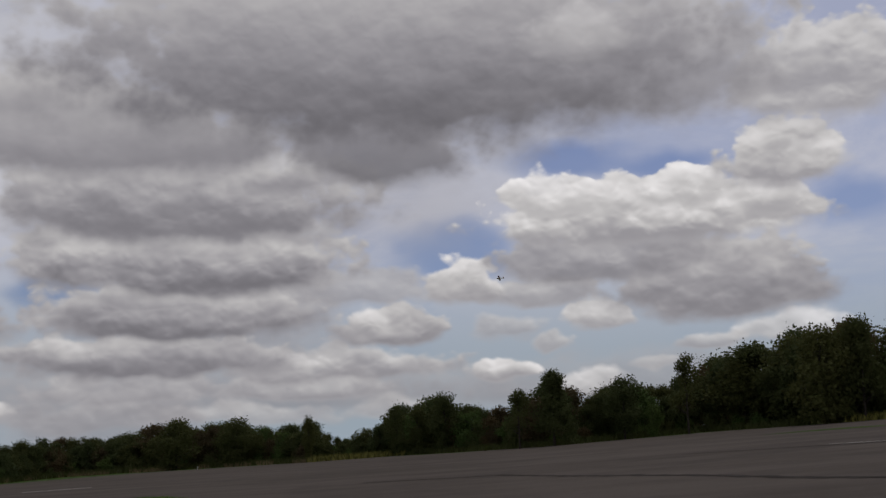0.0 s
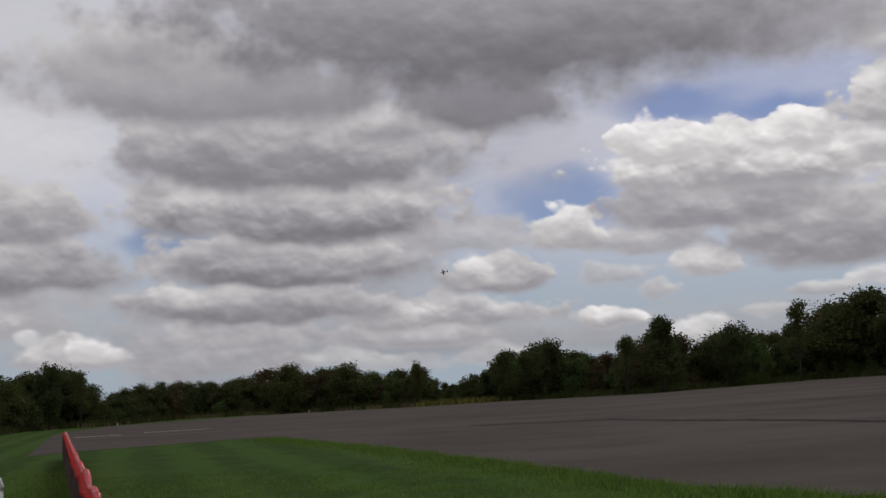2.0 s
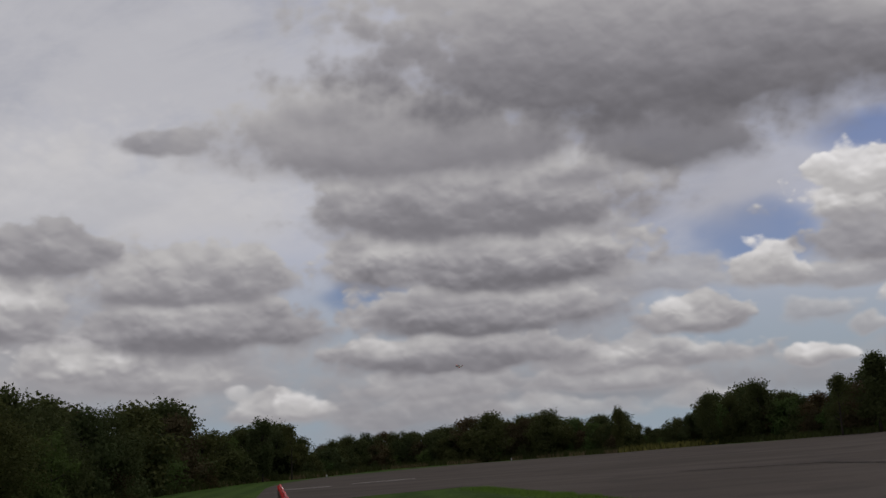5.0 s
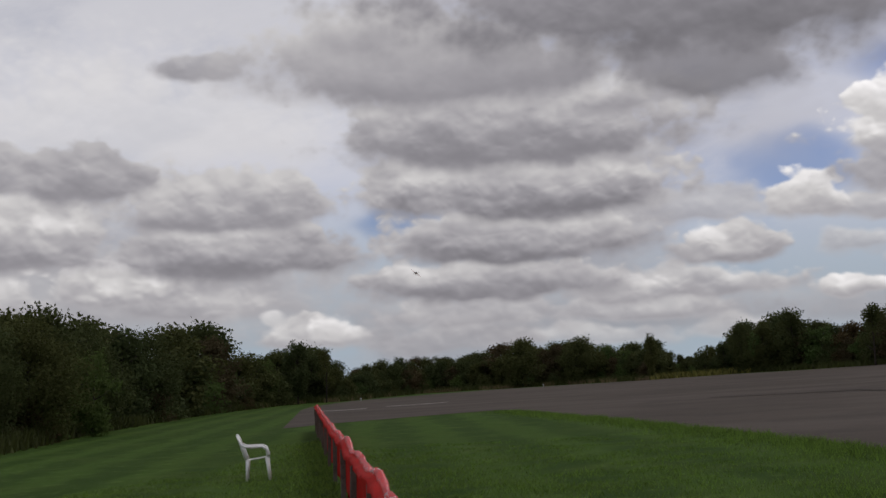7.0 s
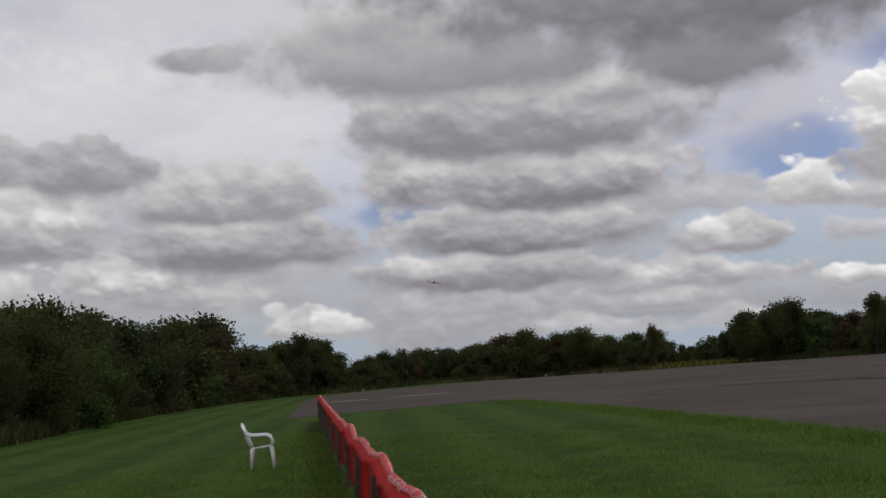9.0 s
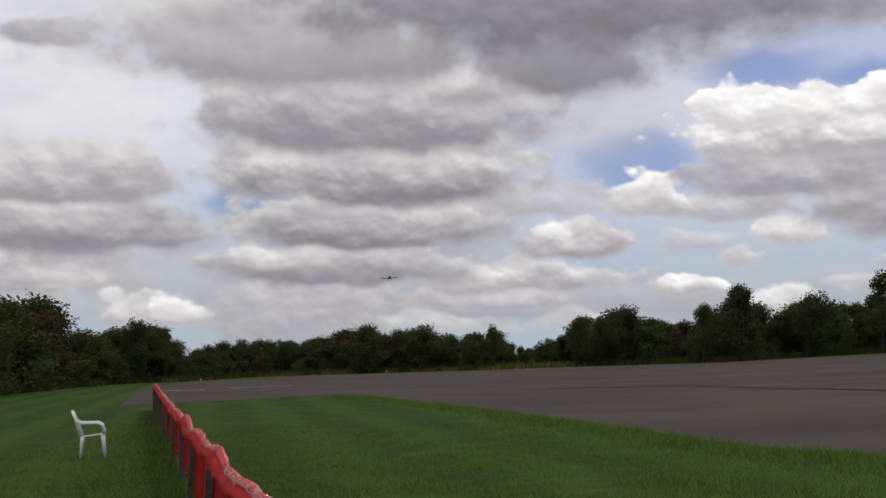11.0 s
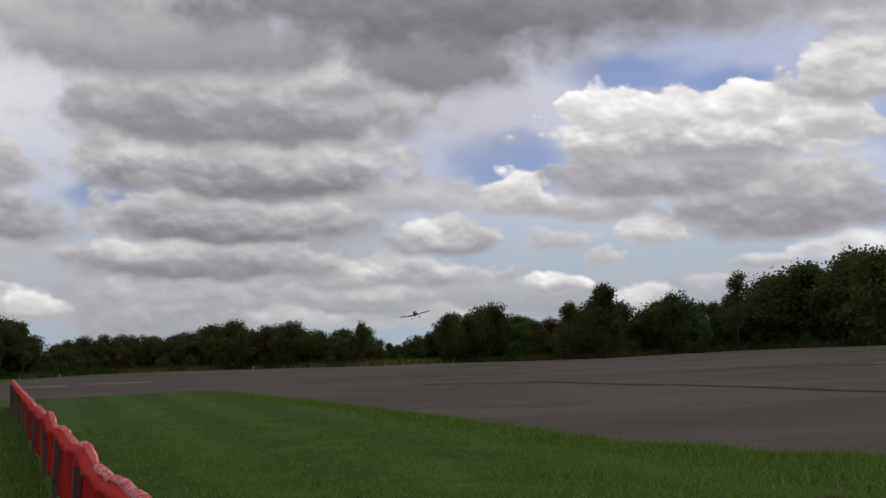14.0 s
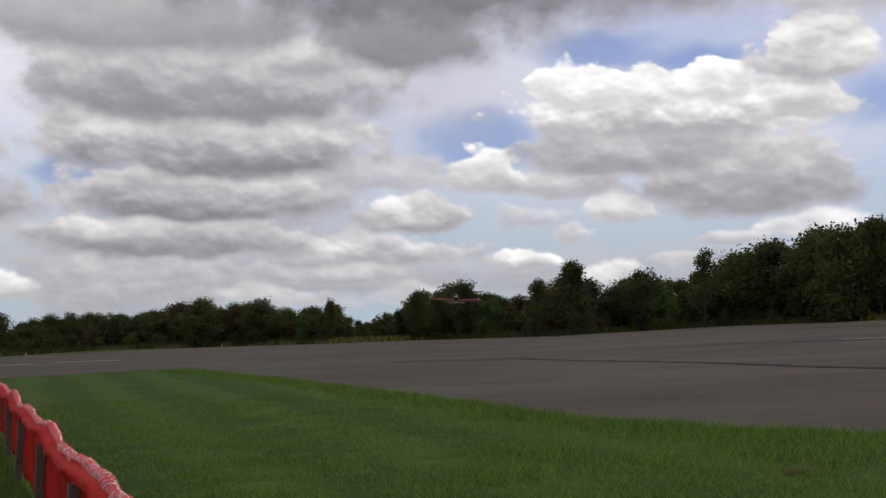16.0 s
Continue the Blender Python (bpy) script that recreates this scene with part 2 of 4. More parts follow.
# thin high veil in streaks, torn open where the blue shows
streak = w.noise(w.node("ShaderNodeCombineXYZ", (w.math("MULTIPLY_ADD", az, 0.5, w.math("MULTIPLY", el, -0.45)), w.math("MULTIPLY", el, 0.9), 3.0)).outputs[0], 0.22, 6.0, 0.6, 0.4)[0]
veil = w.span(streak, 0.36, 0.62, 0.5, 0.92)
for a, e, half_w, half_h in GAPS:
    off = w.vec("MULTIPLY_ADD", bent, (1 / half_w, 1 / half_h, 0), (-a / half_w, -e / half_h, 0))
    off = w.node("ShaderNodeVectorMath", {0: off}, operation="LENGTH").outputs["Value"]
    veil = w.math("MULTIPLY", veil, w.span(off, 0.3, 1.35, 0.08, 1.0))
haze = w.mix(w.span(el, 9.0, 0.0), blue, (0.375, 0.465, 0.535))
sky_colour = w.mix(veil, haze, w.mix(w.span(el, 3.0, 12.0), (0.395, 0.47, 0.54), (0.64, 0.66, 0.75)))
# the cloud field that goes on outside the view
field = w.noise(w.node("ShaderNodeCombineXYZ", (w.math("MULTIPLY", az, 0.5), el, 9.0)).outputs[0], 0.16, 8.0, 0.55, 0.2)[0]
outside = w.math("MAXIMUM", w.span(w.math("ABSOLUTE", w.math("ADD", az, 8.0)), 34.0, 42.0), w.span(el, 23.0, 28.0))
sky_colour = w.mix(w.math("MULTIPLY", w.span(field, 0.42, 0.56), outside), sky_colour, (0.44, 0.43, 0.45))
for soft, bumpy, rows in ((0.30, 0.3, VEILS), (0.08, 0.9, LOW_CLOUDS), (0.06, 0.9, EAST_CLOUDS), (0.03, 1.0, SUNLIT_CLOUDS), (0.06, 0.9, WEST_LOW_CLOUDS), (0.06, 0.8, WEST_CLOUDS), (0.07, 0.7, STACK), (0.14, 0.25, BANK)):
    hilly = w.math("MULTIPLY", relief, bumpy)
    for a, e, half_w, half_h, base, top, density in rows:
        n = w.node("ShaderNodeGroup")
        n.node_tree = group
        for slot, value in (("Colour", sky_colour), ("Place", bent), ("Scale", (1 / half_w, 1 / half_h, 0)), ("Shift", (-a / half_w, -e / half_h, 0)), ("Rough", rough), ("Relief", hilly), ("Base", base), ("Top", top), ("Density", density), ("Softness", soft + 0.5 * (1 - density))):
            if isinstance(value, bpy.types.NodeSocket):
                w.tree.links.new(value, n.inputs[slot])
            else:
                n.inputs[slot].default_value = value
        sky_colour, bent = n.outputs[0], n.outputs[1]
# the far side of the earth gives no light
sky_colour = w.mix(w.span(el, -3.0, -1.0), (0.05, 0.05, 0.04), sky_colour)
background = w.node("ShaderNodeBackground", (sky_colour, 1.0))
w.tree.links.new(background.outputs[0], w.node("ShaderNodeOutputWorld").inputs[0])

# ---- materials ----
def material(name, colour, rough=0.7, metal=0.0, vary=0.25, scale=3.0, fine=40.0, bump=0.15, spec=0.5, second=None, random_hue=0.0, island=0.0, backlit=0.0, gain=1.55):
    """A surface with two scales of variation and a fine relief; second: the colour of the stains."""
    mat = bpy.data.materials.new(name)
    mat.use_nodes = True
    m = Nodes(mat.node_tree)
    m.tree.nodes.clear()
    where = m.node("ShaderNodeTexCoord").outputs["Object"]
    big, small = m.noise(where, scale, 4.0)[0], m.noise(where, fine, 6.0, 0.65)[0]
    stain = second or tuple(v * (1 - 1.6 * vary) for v in colour)
    tone = m.mix(m.span(big, 0.35, 0.65), colour, stain)
    tone = m.mix(m.span(small, 0.3, 0.7, 0.0, 0.75), tone, tuple(min(1, v * (1 + vary)) for v in colour))
    if random_hue:
        r = m.node("ShaderNodeObjectInfo").outputs["Random"]
        tone = m.mix(m.span(r, 0, 1, 0, random_hue, smooth=False), tone, (colour[0] * 1.9, colour[1] * 1.25, colour[2] * 0.8))
    if island:
        r = m.node("ShaderNodeNewGeometry").outputs["Random Per Island"]
        tone = m.mix(m.span(r, 0, 1, 0, island, smooth=False), tone, (colour[0] * gain, colour[1] * gain * 1.03, colour[2] * gain * 0.85))
    bsdf = m.node("ShaderNodeBsdfPrincipled", {"Base Color": tone, "Roughness": m.span(small, 0.2, 0.8, rough * 0.85, min(1.0, rough * 1.15)), "Metallic": metal, "Specular IOR Level": spec})
    if bump:
        m.tree.links.new(m.node("ShaderNodeBump", {"Strength": bump, "Distance": 0.02, "Height": small}).outputs[0], bsdf.inputs["Normal"])
    out = m.node("ShaderNodeOutputMaterial")
    if backlit:
        glow = m.node("ShaderNodeBsdfTranslucent", {"Color": tone})
        both = m.node("ShaderNodeMixShader", (backlit, bsdf.outputs[0], glow.outputs[0]))
        m.tree.links.new(both.outputs[0], out.inputs[0])
    else:
        m.tree.links.new(bsdf.outputs[0], out.inputs[0])
    return mat


def lawn_material(name):
    """Mown grass: light and dark swaths, patches, clover and dry spots."""
    mat = bpy.data.materials.new(name)
    mat.use_nodes = True
    m = Nodes(mat.node_tree)
    m.tree.nodes.clear()
    where = m.node("ShaderNodeTexCoord").outputs["Object"]
    x, y, _ = m.node("ShaderNodeSeparateXYZ", (where,)).outputs
    swath = m.math("ADD", m.math("MULTIPLY", x, 0.94), m.math("MULTIPLY", y, 0.36))
    swath = m.math("ADD", swath, m.math("MULTIPLY", m.noise(where, 0.35, 3.0)[0], 1.6))
    band = m.span(m.math("SINE", m.math("MULTIPLY", swath, 2.6)), -0.6, 0.8)
    patch, blade = m.noise(where, 0.5, 5.0, 0.6)[0], m.noise(where, 18.0, 6.0, 0.7)[0]
    tone = m.mix(m.math("MULTIPLY", band, 0.65), (0.026, 0.060, 0.008), (0.062, 0.118, 0.018))
    tone = m.mix(m.span(patch, 0.45, 0.7, 0.0, 0.7), tone, (0.056, 0.092, 0.016))
    tone = m.mix(m.span(m.noise(where, 0.12, 4.0)[0], 0.5, 0.75, 0.0, 0.6), tone, (0.074, 0.108, 0.022))
    tone = m.mix(m.span(m.noise(where, 1.7, 5.0, 0.65, 0.6)[0], 0.5, 0.72, 0.0, 0.7), tone, (0.092, 0.150, 0.030))
    tone = m.mix(m.span(m.noise(where, 2.3, 4.0, 0.6, 0.4)[0], 0.52, 0.7, 0.0, 0.6), tone, (0.026, 0.052, 0.008))
    tone = m.mix(m.span(blade, 0.35, 0.65, 0.0, 0.45), tone, (0.034, 0.056, 0.010))
    bsdf = m.node("ShaderNodeBsdfPrincipled", {"Base Color": tone, "Roughness": 0.95, "Specular IOR Level": 0.05})
    m.tree.links.new(m.node("ShaderNodeBump", {"Strength": 0.35, "Distance": 0.04, "Height": blade}).outputs[0], bsdf.inputs["Normal"])
    m.tree.links.new(bsdf.outputs[0], m.node("ShaderNodeOutputMaterial").inputs[0])
    return mat


def tarmac_material(name):
    """Old asphalt: broad worn lanes along the strip, pale dust, dark patches and fine aggregate."""
    mat = bpy.data.materials.new(name)
    mat.use_nodes = True
    m = Nodes(mat.node_tree)
    m.tree.nodes.clear()
    where = m.node("ShaderNodeTexCoord").outputs["Object"]
    along = m.node("ShaderNodeMapping", {"Vector": where, "Rotation": (0, 0, radians(12)), "Scale": (0.06, 0.22, 1.0)}).outputs[0]
    lanes, patch = m.noise(along, 1.0, 5.0, 0.6)[0], m.noise(where, 0.25, 5.0, 0.6)[0]
    grain = m.noise(where, 30.0, 6.0, 0.75)[0]
    tone = m.mix(m.span(lanes, 0.35, 0.65), (0.084, 0.070, 0.058), (0.114, 0.096, 0.081))
    tone = m.mix(m.span(patch, 0.48, 0.66, 0.0, 0.45), tone, (0.060, 0.051, 0.045))
    tone = m.mix(m.span(m.noise(where, 1.4, 4.0)[0], 0.55, 0.75, 0.0, 0.35), tone, (0.122, 0.105, 0.092))
    tone = m.mix(m.span(grain, 0.35, 0.7, 0.0, 0.4), tone, (0.048, 0.042, 0.039))
    bsdf = m.node("ShaderNodeBsdfPrincipled", {"Base Color": tone, "Roughness": 0.95, "Specular IOR Level": 0.04})
    m.tree.links.new(m.node("ShaderNodeBump", {"Strength": 0.2, "Distance": 0.01, "Height": grain}).outputs[0], bsdf.inputs["Normal"])
    m.tree.links.new(bsdf.outputs[0], m.node("ShaderNodeOutputMaterial").inputs[0])
    return mat


LAWN = lawn_material("mown_grass")
TARMAC = tarmac_material("old_asphalt")
SEAM = material("bitumen_seam", (0.048, 0.041, 0.037), 0.95, vary=0.4, spec=0.03)
LINE = material("worn_white_paint", (0.38, 0.36, 0.33), 0.8, vary=0.3, scale=0.8, second=(0.20, 0.18, 0.17))
BLADES = material("grass_blades", (0.060, 0.098, 0.020), 0.6, vary=0.5, scale=0.7, spec=0.15, bump=0, island=1.0, backlit=0.4, gain=3.2)
WEEDS = material("tall_weeds", (0.050, 0.058, 0.018), 0.7, vary=0.3, scale=0.3, spec=0.15, bump=0, island=0.8, backlit=0.25)
STRAW = material("dry_grass", (0.16, 0.125, 0.07), 0.8, vary=0.3, scale=0.3, spec=0.1, bump=0, island=0.5, backlit=0.2)
FLOWERS = material("goldenrod_flowers", (0.17, 0.155, 0.030), 0.8, vary=0.3, bump=0, island=0.4)
LEAVES = material("leaves", (0.062, 0.080, 0.032), 0.7, vary=0.25, scale=0.35, spec=0.03, bump=0, random_hue=0.4, island=0.22, backlit=0.25)
LEAVES_BRIGHT = material("bright_leaves", (0.074, 0.118, 0.038), 0.7, vary=0.25, scale=0.35, spec=0.03, bump=0, random_hue=0.3, island=0.22, backlit=0.25)
LEAVES_BROWN = material("brownish_leaves", (0.076, 0.064, 0.035), 0.75, vary=0.25, scale=0.35, spec=0.03, bump=0, random_hue=0.3, island=0.22, backlit=0.2)
BARK = material("bark", (0.055, 0.047, 0.038), 0.9, vary=0.4, scale=2.0, fine=14.0, bump=0.6, spec=0.1)
TIMBER = material("weathered_timber", (0.135, 0.122, 0.105), 0.85, vary=0.35, scale=4.0, fine=35.0, bump=0.5, spec=0.2, random_hue=0.1)
SHEET = material("red_plastic_sheet", (0.56, 0.030, 0.024), 0.6, vary=0.2, scale=2.0, fine=25.0, bump=0.4, spec=0.03, backlit=0.3)
GLOSSY_SHEET = material("glossy_red_plastic", (0.58, 0.030, 0.024), 0.12, vary=0.2, scale=2.0, fine=25.0, bump=0.2, spec=0.8)
CHAIR = material("white_moulded_plastic", (0.84, 0.84, 0.82), 0.35, vary=0.06, scale=6.0, fine=60.0, bump=0.03)
CONCRETE = material("pale_concrete", (0.42, 0.40, 0.36), 0.9, vary=0.2, scale=3.0, fine=50.0, bump=0.3)
WING_RED = material("red_film", (0.42, 0.032, 0.022), 0.35, vary=0.12, scale=5.0, bump=0.03)
WING_WHITE = material("cream_film", (0.70, 0.66, 0.52), 0.35, vary=0.08, scale=5.0, bump=0.03)
DARK = material("dark_film", (0.020, 0.020, 0.024), 0.35, vary=0.2, scale=5.0, bump=0.03)
RUBBER = material("black_rubber", (0.018, 0.018, 0.018), 0.85, vary=0.2)
STEEL = material("spring_steel", (0.45, 0.45, 0.46), 0.35, 1.0, vary=0.1)
# white for the added cord that stands in for the roll's glints
GLINT_CORD = material("white_glint_cord", (0.72, 0.66, 0.64), 0.5, vary=0.15)
MARKER = material("white_marker_paint", (0.40, 0.40, 0.37), 0.6, vary=0.15)


# ---- mesh helpers ----
def part(name, bm, mat, parent=None, label="", smooth=False):
    """Links a bmesh as one mesh object, under a thing or a part when parent is given."""
    data = bpy.data.meshes.new(name)
    bm.to_mesh(data)
    bm.free()
    data.materials.append(mat)
    if smooth:
        data.shade_smooth()
    ob = new(name, data)
    if parent:
        ob.parent = parent
    return tagged(ob, label) if label else ob


def arrays(name, verts, faces, mat, parent=None, smooth=False):
    """Links a mesh from numpy vertices and equal-sided faces."""
    data = bpy.data.meshes.new(name)
    n, k = faces.shape
    data.vertices.add(len(verts))
    data.vertices.foreach_set("co", np.ascontiguousarray(verts, dtype=np.float32).ravel())
    data.loops.add(n * k)
    data.loops.foreach_set("vertex_index", np.ascontiguousarray(faces, dtype=np.int32).ravel())
    data.polygons.add(n)
    data.polygons.foreach_set("loop_start", np.arange(0, n * k, k, dtype=np.int32))
    data.update(calc_edges=True)
    data.validate()
    data.materials.append(mat)
    if smooth:
        data.shade_smooth()
    ob = new(name, data)
    if parent:
        ob.parent = parent
    return ob


def thing(name, m, label, category, group="", kind=""):
    ob = new(name)
    ob.matrix_world = m
    return tagged(ob, label, category, group, kind)


def tube(bm, points, radii, sides=8, squash=1.0):
    """A bent, tapered bar through the points, capped at both ends."""
    rings = []
    points = [Vector(p) for p in points]
    for i, p in enumerate(points):
        d = (points[min(i + 1, len(points) - 1)] - points[max(i - 1, 0)]).normalized()
        side = d.cross(Vector((0, 0, 1)) if abs(d.z) < 0.9 else Vector((0, 1, 0))).normalized()
        up = side.cross(d)
        r = radii[i] if isinstance(radii, (list, tuple)) else radii
        rings.append([bm.verts.new(p + side * (math.cos(a) * r) + up * (math.sin(a) * r * squash)) for a in (2 * math.pi * k / sides for k in range(sides))])
    for a, b in zip(rings, rings[1:]):
        for k in range(sides):
            bm.faces.new((a[k], a[(k + 1) % sides], b[(k + 1) % sides], b[k]))
    bm.faces.new(rings[0][::-1]), bm.faces.new(rings[-1])
    bm.normal_update()


def block(bm, size, m=None, bevel=0.0):
    """A box of that size about its middle, with worn edges."""
    made = bmesh.ops.create_cube(bm, size=1.0, matrix=(m or Matrix()) @ Matrix.Diagonal((*size, 1)))
    if bevel:
        edges = list({e for v in made["verts"] for e in v.link_edges})
        bmesh.ops.bevel(bm, geom=edges, offset=bevel, segments=2, profile=0.6, affect="EDGES")


# ---- the ground: one tilted field that falls away to the west and climbs to the east ----
def ground_z(x, y):
    r = np.hypot(x, y)
    k = np.where(r > 175, 175 / np.maximum(r, 1), 1.0)
    x, y = x * k, y * k
    return 0.04 * x + 0.01 * (np.sqrt(x * x + 16) - 4) + 0.0117 * y


def gz(x, y):
    return float(ground_z(np.float64(x), np.float64(y)))


def sheet_on_ground(name, lines, mat, lift, steps, parent=None):
    """A sheet between the first and the last of several lines of ground points, each with equally many points."""
    lines = np.array(lines, float)
    rows = []
    for a, b in zip(lines, lines[1:]):
        for s in np.linspace(0, 1, steps, endpoint=False):
            rows.append(a * (1 - s) + b * s)
    rows.append(lines[-1])
    xy = np.array(rows)
    n, k = xy.shape[:2]
    flat_xy = xy.reshape(-1, 2)
    verts = np.c_[flat_xy, ground_z(flat_xy[:, 0], flat_xy[:, 1]) + lift]
    i = np.arange(n * k).reshape(n, k)
    faces = np.stack([i[:-1, :-1], i[:-1, 1:], i[1:, 1:], i[1:, :-1]], -1).reshape(-1, 4)
    return arrays(name, verts, faces, mat, parent, smooth=True)


def resample(points, n):
    p = np.array(points, float)
    s = np.r_[0, np.cumsum(np.hypot(*np.diff(p, axis=0).T))]
    t = np.linspace(0, s[-1], n)
    return np.c_[np.interp(t, s, p[:, 0]), np.interp(t, s, p[:, 1])]


side = np.sign(np.linspace(-1, 1, 241)) * np.abs(np.linspace(-1, 1, 241)) ** 3.2 * 4200
gx, gy = np.meshgrid(side, side)
ground_verts = np.c_[gx.ravel(), gy.ravel(), ground_z(gx, gy).ravel()]
idx = np.arange(241 * 241).reshape(241, 241)
ground = arrays("ground", ground_verts, np.stack([idx[:-1, :-1], idx[:-1, 1:], idx[1:, 1:], idx[1:, :-1]], -1).reshape(-1, 4), LAWN, smooth=True)
tagged(ground, "green mown grass field sloping gently down to one side", "ground", kind="structure")

# near edge of the tarmac, from the west spur round the lawn's corner and on to the east
NEAR = resample([(-22.2, 47.4), (-20.8, 50.8), (-14.4, 56.4), (-13.3, 54.2), (-5.5, 37.4), (-3.8, 33.3), (-0.5, 25.2), (1.9, 18.6), (3.75, 15.86), (5.2, 14.0), (9.5, 9.5), (22.0, 2.0)], 140)
NEAR += np.c_[np.array([noise.noise((0.35 * i, 1.0, 0)) for i in range(140)]), np.array([noise.noise((0.35 * i, 5.0, 0)) for i in range(140)])] * 0.35
FAR = resample([(-39.5, 88.0), (-45.0, 103.0), (-50.0, 126.0), (-40.0, 150.0), (-17.2, 146.0), (-7.8, 152.0), (11.5, 132.0), (31.0, 136.0), (38.0, 124.0), (47.0, 118.0), (75.0, 105.0), (120.0, 70.0)], 140)
FAR += np.c_[np.array([noise.noise((0.5 * i, 11.0, 0)) for i in range(140)]), np.array([noise.noise((0.5 * i, 15.0, 0)) for i in range(140)])] * (np.linspace(0, 1, 140)[:, None] > 0.2) * 1.4
runway = sheet_on_ground("runway", [NEAR, FAR], TARMAC, 0.012, 60)
tagged(runway, "wide worn grey-brown asphalt model runway with pale streaks", "runway", kind="structure")


def strip_on_ground(name, points, width, mat, lift, parent, wobble=0.0, n=40):
    """A narrow band along the points: a seam or a painted line."""
    p = resample(points, n)
    d = np.gradient(p, axis=0)
    d /= np.hypot(*d.T)[:, None]
    across = np.c_[-d[:, 1], d[:, 0]]
    p = p + across * np.array([noise.noise((0.4 * i, lift * 900, 3.0)) for i in range(n)])[:, None] * wobble
    return sheet_on_ground(name, [p - across * width / 2, p + across * width / 2], mat, lift, 1, parent)


for seam in ([(2.4, 52.2), (3.2, 49.2), (5.3, 43.6), (6.6, 40.6)], [(6.6, 40.6), (7.9, 37.6), (9.3, 32.0), (10.3, 29.4), (13.0, 24.0)], [(-4.0, 55.5), (-0.5, 53.5), (2.4, 52.2)], [(12.0, 60.0), (24.0, 50.0)]):
    strip_on_ground("seam", seam, 0.45, SEAM, 0.024, runway, 0.3)
for line in ([(-33.5, 78.0), (-30.0, 78.2)], [(-29.6, 81.4), (-25.4, 83.4)], [(18.2, 56.4), (24.5, 50.0)]):
    tagged(strip_on_ground("painted_line", line, 0.9 if line[0][0] < 0 else 0.35, LINE, 0.028, runway, 0.1), "worn white painted line")


patch_line = resample([(24.5, 92.0), (29.0, 89.5), (34.0, 85.5)], 30)
grown = sheet_on_ground("grass_patch", [patch_line, patch_line + np.array((1.6, 4.5)) * np.sin(np.linspace(0.15, 2.9, 30))[:, None]], LAWN, 0.026, 4)
tagged(grown, "grown-over green patch at the far side of the runway", "grass patch", kind="structure")


# ---- grass blades, weeds and flowers ----
def blades(name, xy, height, width, mat, lean=0.35, seed=1, clump=0.0):
    rng = np.random.default_rng(seed)
    n = len(xy)
    h = height * rng.uniform(0.5, 1.3, n) * (1 + clump * np.array([noise.noise((x * 1.6, y * 1.6, seed)) for x, y in xy]))
    a, t = rng.uniform(0, 2 * np.pi, n), rng.uniform(0, 2 * np.pi, n)
    base = np.c_[xy, ground_z(xy[:, 0], xy[:, 1])]
    half = np.c_[np.cos(a), np.sin(a), np.zeros(n)] * (width * rng.uniform(0.6, 1.3, n) / 2)[:, None]
    tip = np.c_[np.cos(t) * lean * h, np.sin(t) * lean * h, h] * rng.uniform(0.7, 1.1, n)[:, None]
    verts = np.stack([base - half, base + half, base + tip], 1).reshape(-1, 3)
    return arrays(name, verts, np.arange(3 * n).reshape(n, 3), mat)


def in_lawn(xy):
    """True where a point lies on the camera's side of the tarmac's near edge."""
    order = np.argsort(NEAR[25:, 0])
    return xy[:, 1] < np.interp(xy[:, 0], NEAR[25:, 0][order], NEAR[25:, 1][order]) - 0.1


rng = np.random.default_rng(5)
spots = np.c_[rng.uniform(-13, 9, 420000), 5 + 24 * rng.uniform(0, 1, 420000) ** 1.5]
spots = spots[(np.abs(spots[:, 0] + 0.18 * spots[:, 1]) < 0.60 * spots[:, 1] + 0.5) & in_lawn(spots)]
keep = np.array([noise.noise((x * 0.9, y * 0.9, 0)) for x, y in spots]) + rng.uniform(-0.4, 0.6, len(spots)) > -0.25 + 0.03 * (spots[:, 1] - 8)
tagged(blades("lawn_grass", spots[keep][:130000], 0.060, 0.009, BLADES, 0.7, 2, 1.2), "short green mown grass blades on the lawn", "grass", kind="stuff")
# longer fringe along the tarmac's edge
k = rng.integers(28, 125, 26000)
fringe = NEAR[k] + (NEAR[np.minimum(k + 1, 139)] - NEAR[k]) * rng.uniform(0, 1, (26000, 1)) + np.c_[-np.abs(rng.normal(0, 0.55, 26000)), -np.abs(rng.normal(0, 0.45, 26000))] + rng.normal(0, 0.06, (26000, 2))
tagged(blades("edge_grass", fringe, 0.14, 0.014, BLADES, 0.5, 3), "longer unmown grass fringe along the runway edge", "grass", kind="stuff")
tuft = np.concatenate([rng.normal((x, y), s, (260, 2)) for x, y, s in ((3.3, 13.4, 0.5), (4.0, 14.2, 0.35), (2.0, 11.9, 0.5), (3.7, 12.1, 0.4), (1.0, 13.6, 0.4), (2.9, 14.6, 0.4), (4.4, 12.6, 0.5), (0.4, 11.5, 0.35))])
tagged(blades("grass_tufts", tuft, 0.17, 0.013, BLADES, 0.7, 4), "coarse tufts of longer grass beside the runway", "grass", kind="stuff")
dead = rng.normal((3.25, 10.9), (0.10, 0.05), (120, 2))
tagged(blades("dry_tuft", dead, 0.09, 0.010, STRAW, 1.6, 6), "clump of dry straw-coloured cut grass", "grass", kind="stuff")
foot_s, foot_out = rng.uniform(4, 34, 22000), -np.abs(rng.normal(0, 0.75, 22000)) - 0.05
foot = np.c_[-0.35 - 0.4114 * foot_s + 0.9115 * foot_out, 2.5 + 0.9115 * foot_s + 0.4114 * foot_out]
